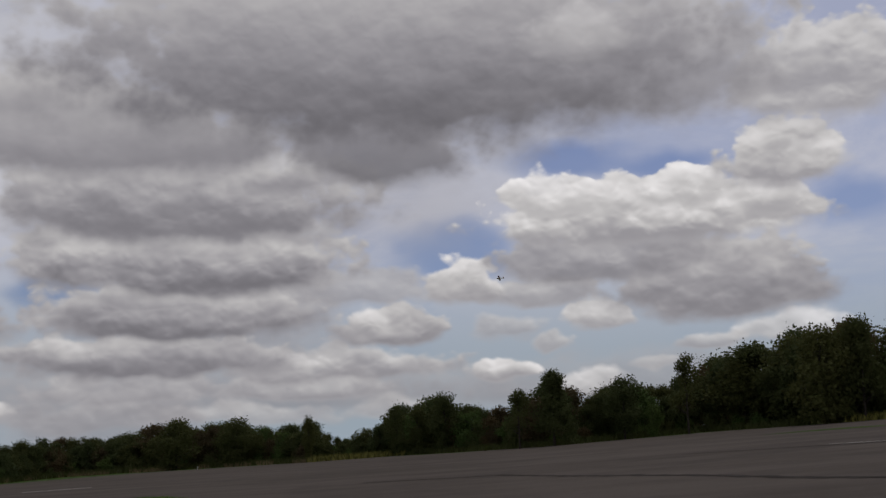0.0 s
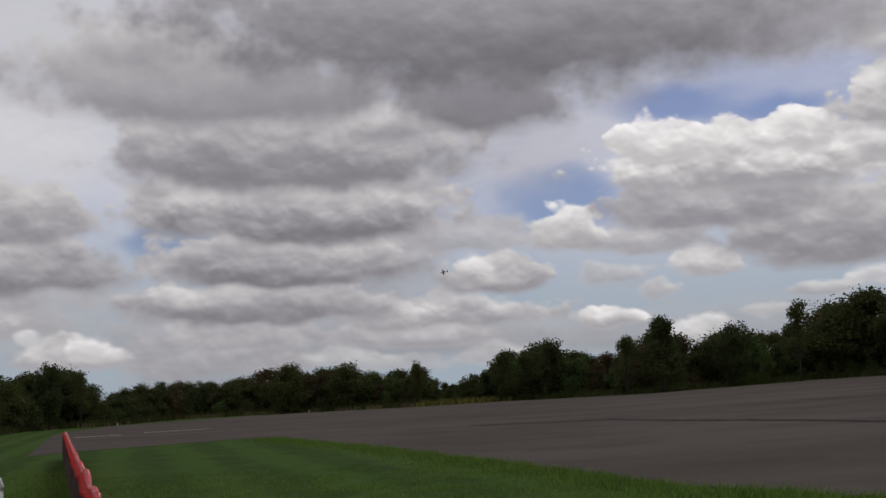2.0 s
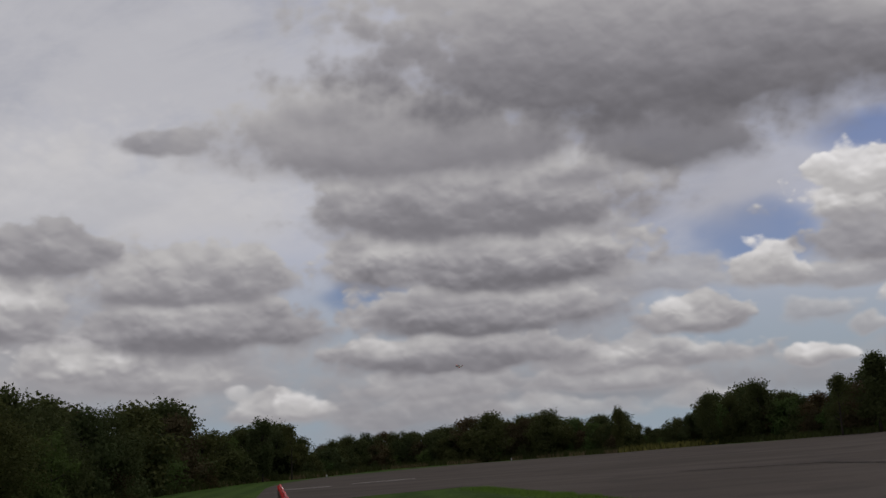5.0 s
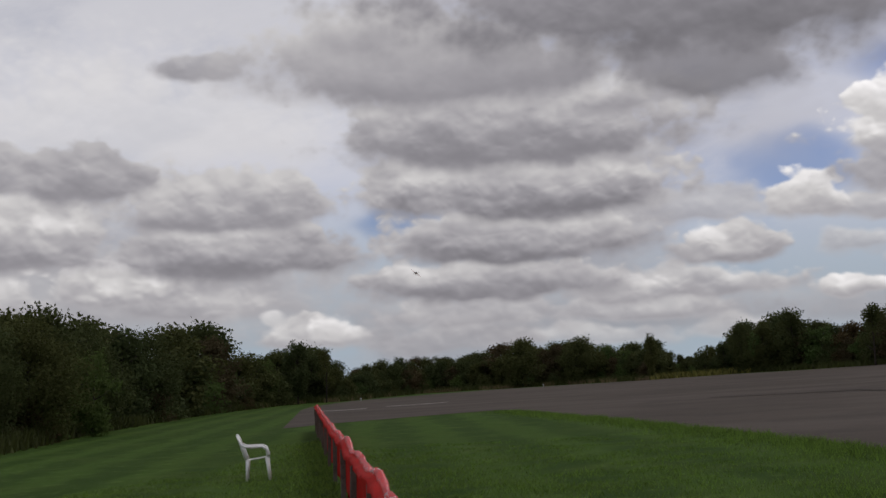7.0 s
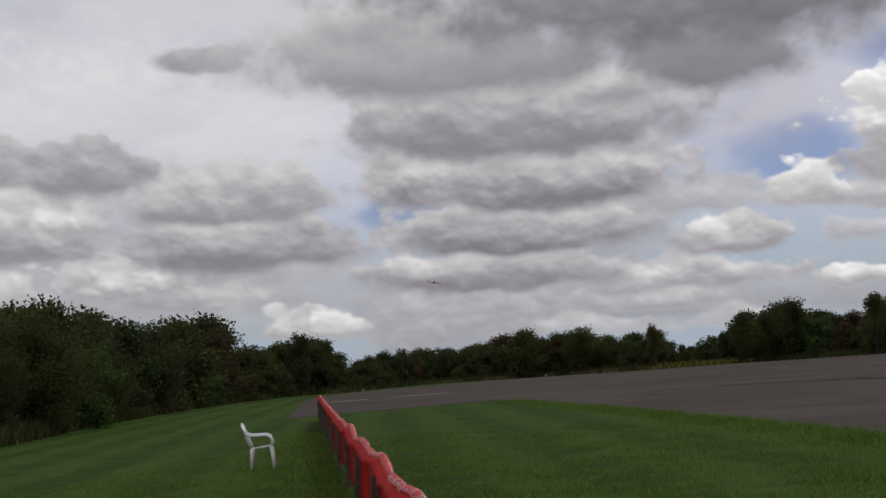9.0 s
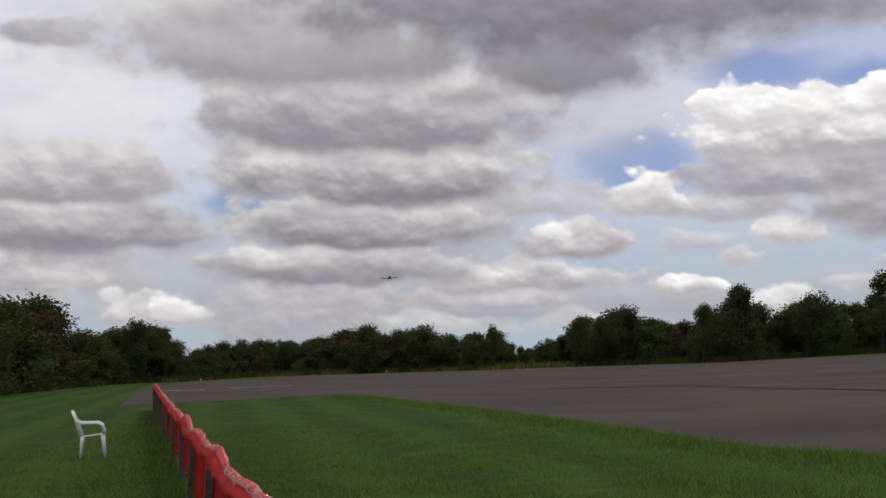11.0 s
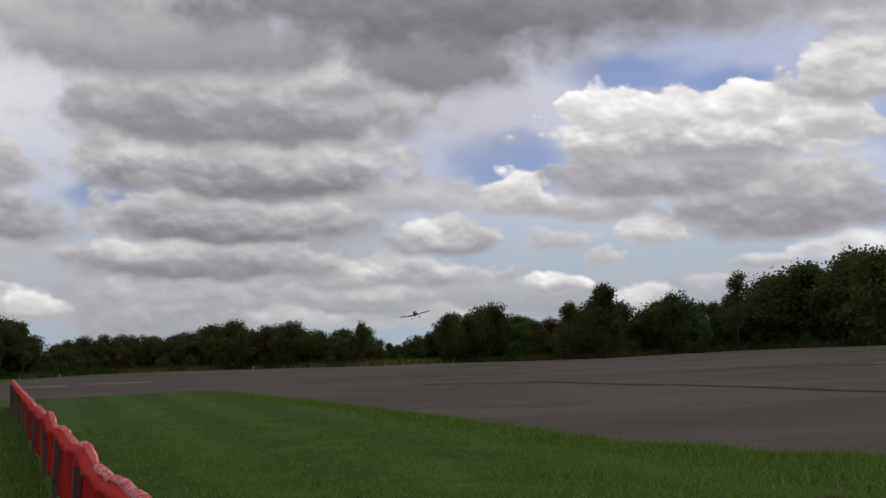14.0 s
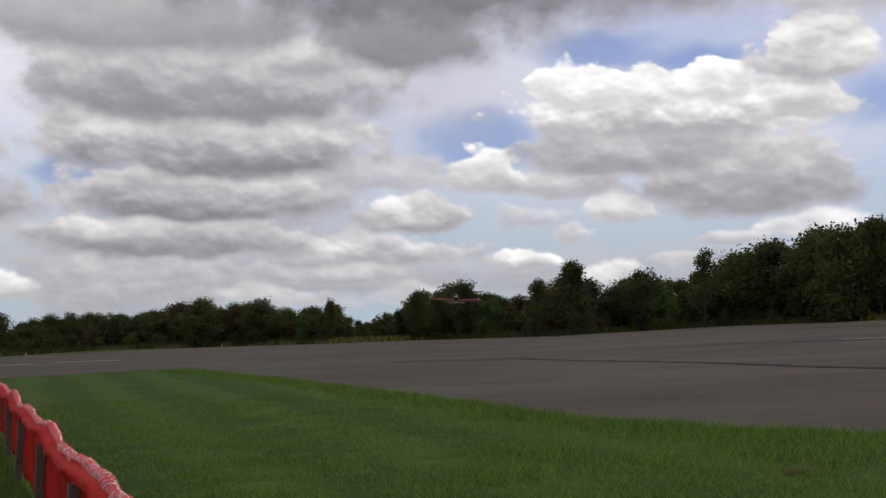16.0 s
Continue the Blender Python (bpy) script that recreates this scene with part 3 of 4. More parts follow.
tagged(blades("fence_grass", foot[:9000], 0.085, 0.014, BLADES, 0.8, 12, 1.5), "rough uneven grass along the foot of the fence", "grass", kind="stuff")

# ---- trees ----
def leaf_cloud(lobes, count, size, rng, hollow=0.55):
    """Small bent leaf clumps over lobes (x, y, z, rx, ry, rz): vertices and quads."""
    lobes = np.array(lobes)
    weight = (lobes[:, 3] * lobes[:, 5]) ** 1.0
    pick = rng.choice(len(lobes), count, p=weight / weight.sum())
    d = rng.normal(0, 1, (count, 3))
    d /= np.linalg.norm(d, axis=1)[:, None]
    r = (hollow + (1.12 - hollow) * rng.uniform(0, 1, count) ** 0.6)[:, None]
    centre = lobes[pick, :3] + d * r * lobes[pick, 3:]
    centre += rng.normal(0, 0.27, (count, 3))
    u = rng.normal(0, 1, (count, 3))
    u /= np.linalg.norm(u, axis=1)[:, None]
    v = np.cross(u, d + rng.normal(0, 0.5, (count, 3)))
    v /= np.linalg.norm(v, axis=1)[:, None] + 1e-6
    s = (size * rng.uniform(0.5, 1.35, count))[:, None]
    bend = np.cross(u, v) * s * 0.25
    verts = np.stack([centre - u * s, centre - v * s * 0.55 + bend, centre + u * s * 0.9, centre + v * s * 0.6 + bend], 1).reshape(-1, 3)
    return verts, np.arange(4 * count).reshape(count, 4)


def crown_lobes(kind, rng):
    """Lobes of a crown for a tree 8 m high."""
    lobes = []
    if kind == "round":
        for _ in range(48):
            a, h = rng.uniform(0, 6.28), rng.uniform(0.7, 7.3)
            reach = 2.6 * math.sin(math.pi * min(0.95, (h / 8.2) ** 0.85)) * rng.uniform(0.3, 1.0)
            s = rng.uniform(0.55, 1.15)
            lobes.append((math.cos(a) * reach, math.sin(a) * reach, h, s, s, s * 0.8))
        lobes.append((0, 0, 7.2, 0.8, 0.8, 0.8))
    elif kind == "cone":
        for _ in range(34):
            a, h = rng.uniform(0, 6.28), rng.uniform(0.8, 7.6)
            reach = 2.2 * (1 - h / 8.6) ** 0.7 * rng.uniform(0.3, 1.0)
            s = rng.uniform(0.4, 0.8)
            lobes.append((math.cos(a) * reach, math.sin(a) * reach, h, s, s, s))
        lobes.append((0, 0, 7.6, 0.3, 0.3, 0.5))
    elif kind == "open":
        for _ in range(15):
            a, h = rng.uniform(0, 6.28), rng.uniform(3.2, 7.6)
            reach = rng.uniform(0.3, 1.9) * (1.15 - 0.09 * h)
            s = rng.uniform(0.35, 0.7)
            lobes.append((math.cos(a) * reach, math.sin(a) * reach, h, s, s, s * 0.5))
        lobes.append((0, 0, 7.7, 0.5, 0.5, 0.3))
    elif kind == "ragged":
        for _ in range(26):
            a, h = rng.uniform(0, 6.28), rng.uniform(1.0, 6.8)
            reach = 2.0 * math.sin(math.pi * min(0.95, h / 8.4)) * rng.uniform(0.2, 1.1)
            s = rng.uniform(0.4, 0.95)
            lobes.append((math.cos(a) * reach, math.sin(a) * reach, h, s, s, s * 1.1))
        for _ in range(6):
            a = rng.uniform(0, 6.28)
            lobes.append((math.cos(a) * 1.0, math.sin(a) * 1.0, rng.uniform(6.6, 7.7), 0.22, 0.22, 0.5))
    else:
        for _ in range(22):
            a, h = rng.uniform(0, 6.28), rng.uniform(0.3, 6.2)
            reach = 3.6 * math.cos(math.pi * h / 16.0) * rng.uniform(0.1, 1.0)
            s = rng.uniform(0.8, 1.5)
            lobes.append((math.cos(a) * reach, math.sin(a) * reach, h, s, s, s))
    return lobes


def make_tree(kind, seed, leaves, leaf, mat, label, category):
    rng = np.random.default_rng(seed)
    tree = thing("tree" if kind != "bush" else "bush", Matrix(), label, category, "trees behind the runway" if kind != "bush" else "bushes along the wood")
    lobes = crown_lobes(kind, rng)
    bm = bmesh.new()
    top = 7.2 if kind in ("open", "cone") else 6.0 if kind != "bush" else 2.5
    lean = rng.uniform(-0.3, 0.3, 2)
    spine = [(lean[0] * s * s, lean[1] * s * s, top * s - (0.3 if s == 0 else 0)) for s in (0, 0.2, 0.45, 0.7, 1.0)]
    thick = 0.16 if kind != "bush" else 0.07
    tube(bm, spine, [thick, thick * 0.8, thick * 0.6, thick * 0.4, thick * 0.15], 7)
    for x, y, z, *_ in lobes[:: 2 if kind != "open" else 1]:
        s = max(0.12, min(0.85, (z - 1.2) / top))
        root = Vector((lean[0] * s * s, lean[1] * s * s, top * s))
        tip = Vector((x, y, z))
        tube(bm, [root, root.lerp(tip, 0.5) + Vector((0, 0, -0.12)), tip], [thick * 0.35, thick * 0.22, thick * 0.08], 5)
    part("trunk", bm, BARK, tree, "grey-brown trunk and limbs", smooth=True)
    verts, faces = leaf_cloud(lobes, leaves, leaf, rng)
    verts[:, 2] = np.maximum(verts[:, 2], 0.02)
    arrays("crown", verts, faces, mat, tree)
    return tree


GREEN = "dark green leafy tree in the hedge of trees behind the runway"
MODELS = [
    (make_tree("round", 11, 5600, 0.17, LEAVES, GREEN, "tree"), 5.6), (make_tree("round", 12, 5600, 0.17, LEAVES, GREEN, "tree"), 5.6),
    (make_tree("ragged", 13, 5600, 0.165, LEAVES, "dark green ragged-topped tree in the hedge of trees", "tree"), 4.8),
    (make_tree("ragged", 14, 5600, 0.165, LEAVES_BRIGHT, "fresher green ragged tree among darker trees", "tree"), 4.8),
    (make_tree("cone", 15, 6500, 0.155, LEAVES, "dense dark green tapering tree above its neighbours", "tree"), 4.4),
    (make_tree("open", 16, 2400, 0.14, LEAVES, "sparse open-crowned tree with visible limbs", "tree"), 3.6),
    (make_tree("round", 17, 5600, 0.17, LEAVES_BROWN, "brownish-green leafy tree in the hedge of trees", "tree"), 5.6),
]
# the same kinds with smaller leaves, for the slope where the wood comes near
FINE = [(make_tree(kind, seed, 17000, 0.085, mat, text, "tree"), 5.6) for kind, seed, mat, text in (
    ("round", 41, LEAVES, GREEN), ("round", 42, LEAVES, GREEN), ("ragged", 43, LEAVES, "dark green ragged-topped tree in the hedge of trees"),
    ("ragged", 44, LEAVES_BRIGHT, "fresher green ragged tree among darker trees"), ("round", 45, LEAVES_BROWN, "brownish-green leafy tree in the hedge of trees"),
    ("round", 46, LEAVES, GREEN), ("round", 47, LEAVES_BROWN, "brownish-green leafy tree in the hedge of trees"))]
BUSH_LABEL = "low dark green bush at the foot of the trees"
BUSHES = [make_tree("bush", 21, 2000, 0.24, LEAVES, BUSH_LABEL, "bush"), make_tree("bush", 22, 2000, 0.24, LEAVES_BRIGHT, "fresh green bush at the edge of the runway", "bush"), make_tree("bush", 23, 2000, 0.24, LEAVES_BROWN, "reddish-brown bush at the foot of the trees", "bush")]

# the wood's outline: azimuth, elevation of the tree tops
TOPS = ((-46, 3.0), (-41, 2.9), (-39, 3.5), (-37.2, 4.4), (-34.8, 4.15), (-33.3, 3.2), (-31.6, 3.35), (-28.8, 3.4), (-27.2, 2.0), (-25.5, 1.9), (-24.3, 2.3), (-22.6, 1.7), (-21.8, 0.8), (-20.0, 1.4), (-18.0, 1.3), (-15.0, 1.5), (-13.2, 2.0), (-11.8, 1.75), (-10.4, 2.0), (-8.8, 1.55), (-6.9, 1.8), (-5.9, 1.2), (-4.9, 0.85), (-3.7, 1.5), (-2.3, 2.4), (-0.2, 2.9), (1.6, 2.35), (3.0, 2.2), (5.1, 3.6), (6.8, 2.5), (8.5, 3.4), (9.9, 2.9), (11.6, 3.6), (13.5, 4.4), (16.2, 4.95), (17.6, 5.45), (19.4, 5.45), (22.0, 5.2), (27.0, 5.0))
# how far off the wood's front stands
FRONT = ((-46, 40), (-39, 46), (-36.4, 55), (-33.8, 70), (-31, 88), (-28.3, 112), (-24.4, 145), (-22, 140), (-18, 170), (-12.3, 162), (-7, 150), (-4, 156), (-2.8, 160), (4.5, 134), (12.3, 146), (16, 136), (20.5, 132), (27, 128))


def along(table, a):
    return float(np.interp(a, [r[0] for r in table], [r[1] for r in table]))


def ground_spot(a, d):
    x, y = d * math.sin(radians(a)), d * math.cos(radians(a))
    return x, y, gz(x, y)


tree_rng = random.Random(8)


def plant(model, a, d, top, spread=1.0):
    """A copy of a model with its foot at azimuth a and distance d, as high as the elevation top tells."""
    x, y, z = ground_spot(a, d)
    size = (1.6 + d * math.tan(radians(top)) - z) / 8.03
    ob = copy_thing(model, pose(x, y, z - 0.12, 0, 0, tree_rng.uniform(0, 360)))
    wide = size * spread
    ob.scale = (wide, wide, size)
    return ob


def hedge_row(close, back, drop, models, seed, first=-46.0, last=26.5):
    """A row of trees side by side, each reaching into its neighbours."""
    row_rng = random.Random(seed)
    a = first + row_rng.uniform(0, 1)
    while a < last:
        d = along(FRONT, a) + row_rng.uniform(*back)
        top = along(TOPS, a) - row_rng.uniform(*drop) * min(1.0, 0.3 + along(TOPS, a) / 3.0)
        _, _, z = ground_spot(a, d)
        size = (1.6 + d * math.tan(radians(top)) - z) / 8.0
        spread = row_rng.uniform(0.95, 1.5)
        plant((FINE if d < 92 and back[0] < 5 else MODELS)[row_rng.choice(models)][0], a, d, top, spread)
        a += math.degrees(close * 5.0 * size * spread / d) * row_rng.uniform(0.7, 1.2)


hedge_row(0.62, (3, 6), (0.1, 0.9), (0, 0, 1, 1, 2, 3, 6), 31)
hedge_row(0.62, (7, 11), (-0.12, 0.25), (0, 1, 0, 1, 2, 6), 32)
hedge_row(1.05, (13, 16), (-0.15, 0.3), (0, 1, 1, 6), 33)
hedge_row(1.1, (22, 27), (0.25, 0.7), (0, 1), 34)
# trees that stand out of the outline
for model, a, d, top, spread in ((2, -6.9, 149, 2.1, 0.5), (4, 5.1, 132, 3.75, 1.1), (5, 3.4, 133, 3.0, 0.95), (5, 11.55, 138, 4.35, 0.8), (2, 8.5, 138, 3.5, 1.0), (0, -13.2, 160, 2.1, 1.3), (0, -10.4, 158, 2.1, 1.25), (0, 17.8, 130, 5.4, 1.1), (4, 19.6, 131, 5.5, 0.9), (2, -0.2, 152, 3.0, 1.0), (2, -24.3, 140, 2.35, 0.8), (5, -22.9, 138, 1.9, 0.8), (1, -2.6, 156, 2.45, 0.7), (1, -1.6, 156, 2.4, 0.7), (3, 9.9, 137, 2.2, 0.8), (3, -34.0, 62, 2.2, 0.95)):
    plant(MODELS[model][0], a, d, top, spread)
# undergrowth along the wood's foot
a = -45.0
while a < 26.0:
    d = along(FRONT, a)
    for back in (1.0, 4.5):
        x, y, z = ground_spot(a + tree_rng.uniform(-0.4, 0.4), d + back + tree_rng.uniform(0, 2.5))
        size = tree_rng.uniform(0.25, 0.5) * (1.4 if back > 3 else 0.75)
        bush = copy_thing(tree_rng.choice((BUSHES[0], BUSHES[0], BUSHES[0], BUSHES[1], BUSHES[2])), pose(x, y, z - 0.1, 0, 0, tree_rng.uniform(0, 360)))
        bush.scale = (size * 1.15, size * 1.15, size)
    a += math.degrees(3.0 / d)
# the first of each kind stands deep in the tall eastern wood
for i, (model, _) in enumerate(MODELS + FINE):
    x, y, z = ground_spot(13.0 + 0.85 * i, 152)
    model.matrix_world = pose(x, y, z - 0.1) @ Matrix.Diagonal((1.0, 1.0, 0.95, 1))
for i, model in enumerate(BUSHES):
    x, y, z = ground_spot(15.0 + 2 * i, 146)
    model.matrix_world = pose(x, y, z - 0.1) @ Matrix.Diagonal((0.4, 0.4, 0.35, 1))

# weeds between tarmac and wood
fa = rng.uniform(-46, 26, 26000)
fd = np.interp(fa, [r[0] for r in FRONT], [r[1] for r in FRONT]) - np.abs(rng.normal(0, 1.6, 26000)) + 1.0
weed = np.c_[fd * np.sin(np.radians(fa)), fd * np.cos(np.radians(fa))]
tagged(blades("weeds", weed, 0.75, 0.16, WEEDS, 0.4, 7), "tall green weeds between the runway and the trees", "weeds", kind="stuff")
dry = weed[(np.sin(fa * 1.7) + np.sin(fa * 4.1) > -0.4) & (fa < -7) & (fa > -27)]
tagged(blades("dry_weeds", dry - np.array((0, 1.2)), 0.55, 0.09, STRAW, 0.3, 8), "dry straw-coloured tall grass along the runway edge", "weeds", kind="stuff")
gold = weed[(np.abs(fa + 4.6) < 2.3) | (fa > 18.5)]
tagged(blades("goldenrod", gold - np.array((0, 1.0)), 0.75, 0.2, FLOWERS, 0.4, 9), "yellow-flowering weeds along the runway edge", "weeds", kind="stuff")


# ---- the red fence: posts with plastic sheeting hung over them ----
FENCE_A, FENCE_B = Vector((-0.45, 2.5, 0)), Vector((-18.45, 42.6, 0))
fence_dir = (FENCE_B - FENCE_A).normalized()
fence_side = Vector((fence_dir.y, -fence_dir.x, 0))
FENCE_LENGTH = (FENCE_B - FENCE_A).length
fence = thing("fence", Matrix(), "low fence of red plastic sheeting draped over grey timber posts", "fence")
POSTS = (1.2, 4.6, 7.7, 11.1, 14.2, 18.2, 22.2, 26.0, 29.9, 33.7, 37.8, 41.2, FENCE_LENGTH)


def fence_point(s, out, up):
    p = FENCE_A + fence_dir * s + fence_side * out
    return Vector((p.x, p.y, gz(p.x, p.y) + up))


def fence_top(s):
    """Height of the sheeting's upper edge: it sags between the posts and bunches up on them."""
    nearest = min(abs(s - q) for q in POSTS)
    return 0.85 + 0.16 * (s / FENCE_LENGTH) ** 2 - 0.045 * min(1.0, nearest / 1.6) + 0.05 * math.exp(-((s - 14.0) / 0.8) ** 2) + 0.045 * math.exp(-((s - 7.5) / 0.7) ** 2) + 0.06 * noise.noise((s * 0.45, 2.0, 0)) + 0.02 * noise.noise((s * 2.4, 7.0, 0))


post_rng = random.Random(3)
for s in POSTS:
    bm = bmesh.new()
    foot = fence_point(s, -0.05, 0)
    tall = fence_top(s) - post_rng.uniform(0.06, 0.18)
    m = Matrix.Translation(foot + Vector((0, 0, (tall - 0.12) / 2))) @ pose(0, 0, 0, post_rng.uniform(-2, 2), post_rng.uniform(-1, 4), math.degrees(math.atan2(fence_dir.y, fence_dir.x)))
    block(bm, (0.085, 0.075, tall + 0.12), m, 0.008)
    part("post", bm, TIMBER, fence, "weathered grey timber post")
# the sheet: one hanging face with folds and a crumpled double roll along the top
cols, lower = int(FENCE_LENGTH / 0.07), 14
verts, faces = [], []
for i in range(cols + 1):
    s = FENCE_LENGTH * i / cols
    top = fence_top(s)
    hem = 0.07 + 0.06 * noise.noise((s * 0.5, 20.0, 0)) + 0.03 * noise.noise((s * 2.0, 24.0, 0))
    for j in range(lower):
        v = j / (lower - 1)
        fold = 0.045 * noise.noise((s * 1.3, v * 1.5, 30.0)) + 0.02 * noise.noise((s * 5.0, v * 2.5, 34.0)) + 0.03 * (1 - v)
        verts.append(fence_point(s, 0.0 + fold, hem + (top - hem) * v))
for i in range(cols):
    for j in range(lower - 1):
        k = i * lower + j
        faces.append((k, k + lower, k + lower + 1, k + 1))
sheeting = arrays("sheeting", np.array([tuple(v) for v in verts]), np.array(faces), SHEET, fence, smooth=True)
tagged(sheeting, "wrinkled red plastic sheeting")
solid = sheeting.modifiers.new("thickness", "SOLIDIFY")
solid.thickness = 0.004
# a short flap of the sheet hangs over the near side of the posts
verts, faces, down = [], [], 5
for i in range(cols + 1):
    s = FENCE_LENGTH * i / cols
    drop = 0.075 + 0.05 * noise.noise((s * 0.9, 70.0, 0)) + 0.025 * noise.noise((s * 4.0, 74.0, 0))
    for j in range(down):
        v = j / (down - 1)
        out = 0.0 - 0.095 * min(1.0, v * 2.2) + 0.02 * noise.noise((s * 3.0, v * 2.0, 78.0))
        verts.append(fence_point(s, out, fence_top(s) - 0.005 - drop * v))
for i in range(cols):
    for j in range(down - 1):
        k = i * down + j
        faces.append((k, k + 1, k + down + 1, k + down))
tagged(arrays("flap", np.array([tuple(v) for v in verts]), np.array(faces), SHEET, fence, smooth=True), "ragged red flap folded over the posts")
verts, faces, ring = [], [], 10
cols = int(FENCE_LENGTH / 0.012)
for i in range(cols + 1):
    s = FENCE_LENGTH * i / cols
    fat = 0.026 + 0.010 * noise.noise((s * 1.6, 40.0, 0))
    crease = 0.013 * math.sin(s * 95 + 5 * noise.noise((s * 2.0, 44.0, 0)))
    for j in range(ring):
        q = 2 * math.pi * j / ring
        r = fat + crease * (0.4 + 0.6 * max(0, math.sin(q))) + 0.009 * noise.noise((s * 6, math.cos(q) * 1.5, math.sin(q) * 1.5))
        verts.append(fence_point(s, 0.015 + 1.25 * r * math.cos(q), fence_top(s) - 0.01 + r * math.sin(q)))
for i in range(cols):
    for j in range(ring):
        faces.append((i * ring + j, i * ring + (j + 1) % ring, (i + 1) * ring + (j + 1) % ring, (i + 1) * ring + j))
tagged(arrays("top_roll", np.array([tuple(v) for v in verts]), np.array(faces), GLOSSY_SHEET, fence, smooth=True), "crumpled shiny red top roll")

# a white cord wound round the roll stands in for its glints, with gaps
verts, faces, turns = [], [], int(FENCE_LENGTH / 0.085)
steps = turns * 9
count = 0
for i in range(steps + 1):
    s, q = FENCE_LENGTH * i / steps, 2 * math.pi * i / 9
    if s > 8 or noise.noise((s * 0.8, 60.0, 0)) < 0.0 - 0.5 * (s < 6):
        count = 0
        continue
    fat = 0.032 + 0.010 * noise.noise((s * 1.6, 40.0, 0))
    for dr, ds in ((-0.003, 0), (0, 0.003), (0.003, 0), (0, -0.003)):
        r = fat + dr
        verts.append(fence_point(min(FENCE_LENGTH, s + ds), 0.015 + 1.25 * r * math.cos(q), fence_top(s) - 0.01 + r * math.sin(q)))
    if count:
        k = len(verts) - 8
        for j in range(4):
            faces.append((k + j, k + (j + 1) % 4, k + 4 + (j + 1) % 4, k + 4 + j))
    count += 1
tagged(arrays("glint_cord", np.array([tuple(v) for v in verts]), np.array(faces), GLINT_CORD, fence, smooth=True), "thin white cord wound round the top in place of its glints")


# ---- white garden chair ----
def garden_chair(m):
    chair = thing("garden_chair", m, "white moulded plastic garden armchair standing on the grass", "chair")
    # front of the chair is +x
    for sy in (-1, 1):
        for fx, sx in ((0.17, 0.235), (-0.19, -0.205)):
            bm = bmesh.new()
            tube(bm, [(sx, sy * 0.27, 0.0), ((fx + sx) / 2, sy * 0.255, 0.22), (fx, sy * 0.24, 0.45 if fx > 0 else 0.40)], [0.023, 0.027, 0.036], 8, 0.7)
            part("leg", bm, CHAIR, chair, smooth=True)
        bm = bmesh.new()
        tube(bm, [(-0.31, sy * 0.245, 0.69), (-0.22, sy * 0.27, 0.645), (-0.08, sy * 0.285, 0.645), (0.08, sy * 0.285, 0.65), (0.155, sy * 0.28, 0.615), (0.185, sy * 0.265, 0.52), (0.20, sy * 0.25, 0.46)], [0.026, 0.032, 0.034, 0.034, 0.032, 0.028, 0.03], 8, 0.75)
        part("armrest", bm, CHAIR, chair, smooth=True)
    bm = bmesh.new()
    n = 12
    grid = [[bm.verts.new((-0.22 + 0.44 * i / n, (-0.25 + 0.50 * j / n) * (0.92 + 0.08 * i / n), 0.395 + 0.065 * (i / n) - 0.025 * math.sin(math.pi * j / n) * math.sin(math.pi * i / n) + (-0.03 if i == n else 0))) for j in range(n + 1)] for i in range(n + 1)]
    for i in range(n):
        for j in range(n):
            bm.faces.new((grid[i][j], grid[i + 1][j], grid[i + 1][j + 1], grid[i][j + 1]))
    bmesh.ops.solidify(bm, geom=bm.faces[:], thickness=0.035)
    part("seat", bm, CHAIR, chair, smooth=True)
    bm = bmesh.new()
    for sy in (-1, 1):
        tube(bm, [(-0.21, sy * 0.235, 0.41), (-0.29, sy * 0.245, 0.62), (-0.37, sy * 0.20, 0.82), (-0.385, sy * 0.10, 0.855)], [0.034, 0.032, 0.028, 0.024], 8, 0.8)
    tube(bm, [(-0.385, -0.12, 0.85), (-0.395, 0, 0.865), (-0.385, 0.12, 0.85)], 0.024, 8, 1.0)
    frame_part = part("backrest", bm, CHAIR, chair, smooth=True)
    for y in (-0.13, -0.065, 0.0, 0.065, 0.13):
        bm = bmesh.new()
        tube(bm, [(-0.225, y, 0.42), (-0.31, y * 1.05, 0.64), (-0.385, y * 0.95, 0.85)], 0.018, 6, 0.5)
        part("slat", bm, CHAIR, frame_part, smooth=True)
    return chair


cx, cy = -10.0, 20.2
garden_chair(pose(cx, cy, gz(cx, cy) - 0.01, 0, 0.5, 24))

# paving slab in the grass and two small edge markers
sx, sy = -5.75, 11.25
bm = bmesh.new()
block(bm, (0.6, 0.45, 0.08), None, 0.012)
slab = part("paving_slab", bm, CONCRETE)
slab.matrix_world = pose(sx, sy, gz(sx, sy) + 0.01, 0, -1.5, 12)
tagged(slab, "pale concrete paving slab lying in the grass", "slab")
for mx, my in ((-32.0, 148.0), (-47.0, 121.0)):
    marker = thing("edge_marker", pose(mx, my, gz(mx, my)), "small white marker post at the runway edge", "marker post", "runway edge markers")
    bm = bmesh.new()
    tube(bm, [(0, 0, -0.1), (0, 0, 0.28), (0, 0, 0.36)], [0.08, 0.08, 0.06], 10)
    part("stake", bm, MARKER, marker, smooth=True)


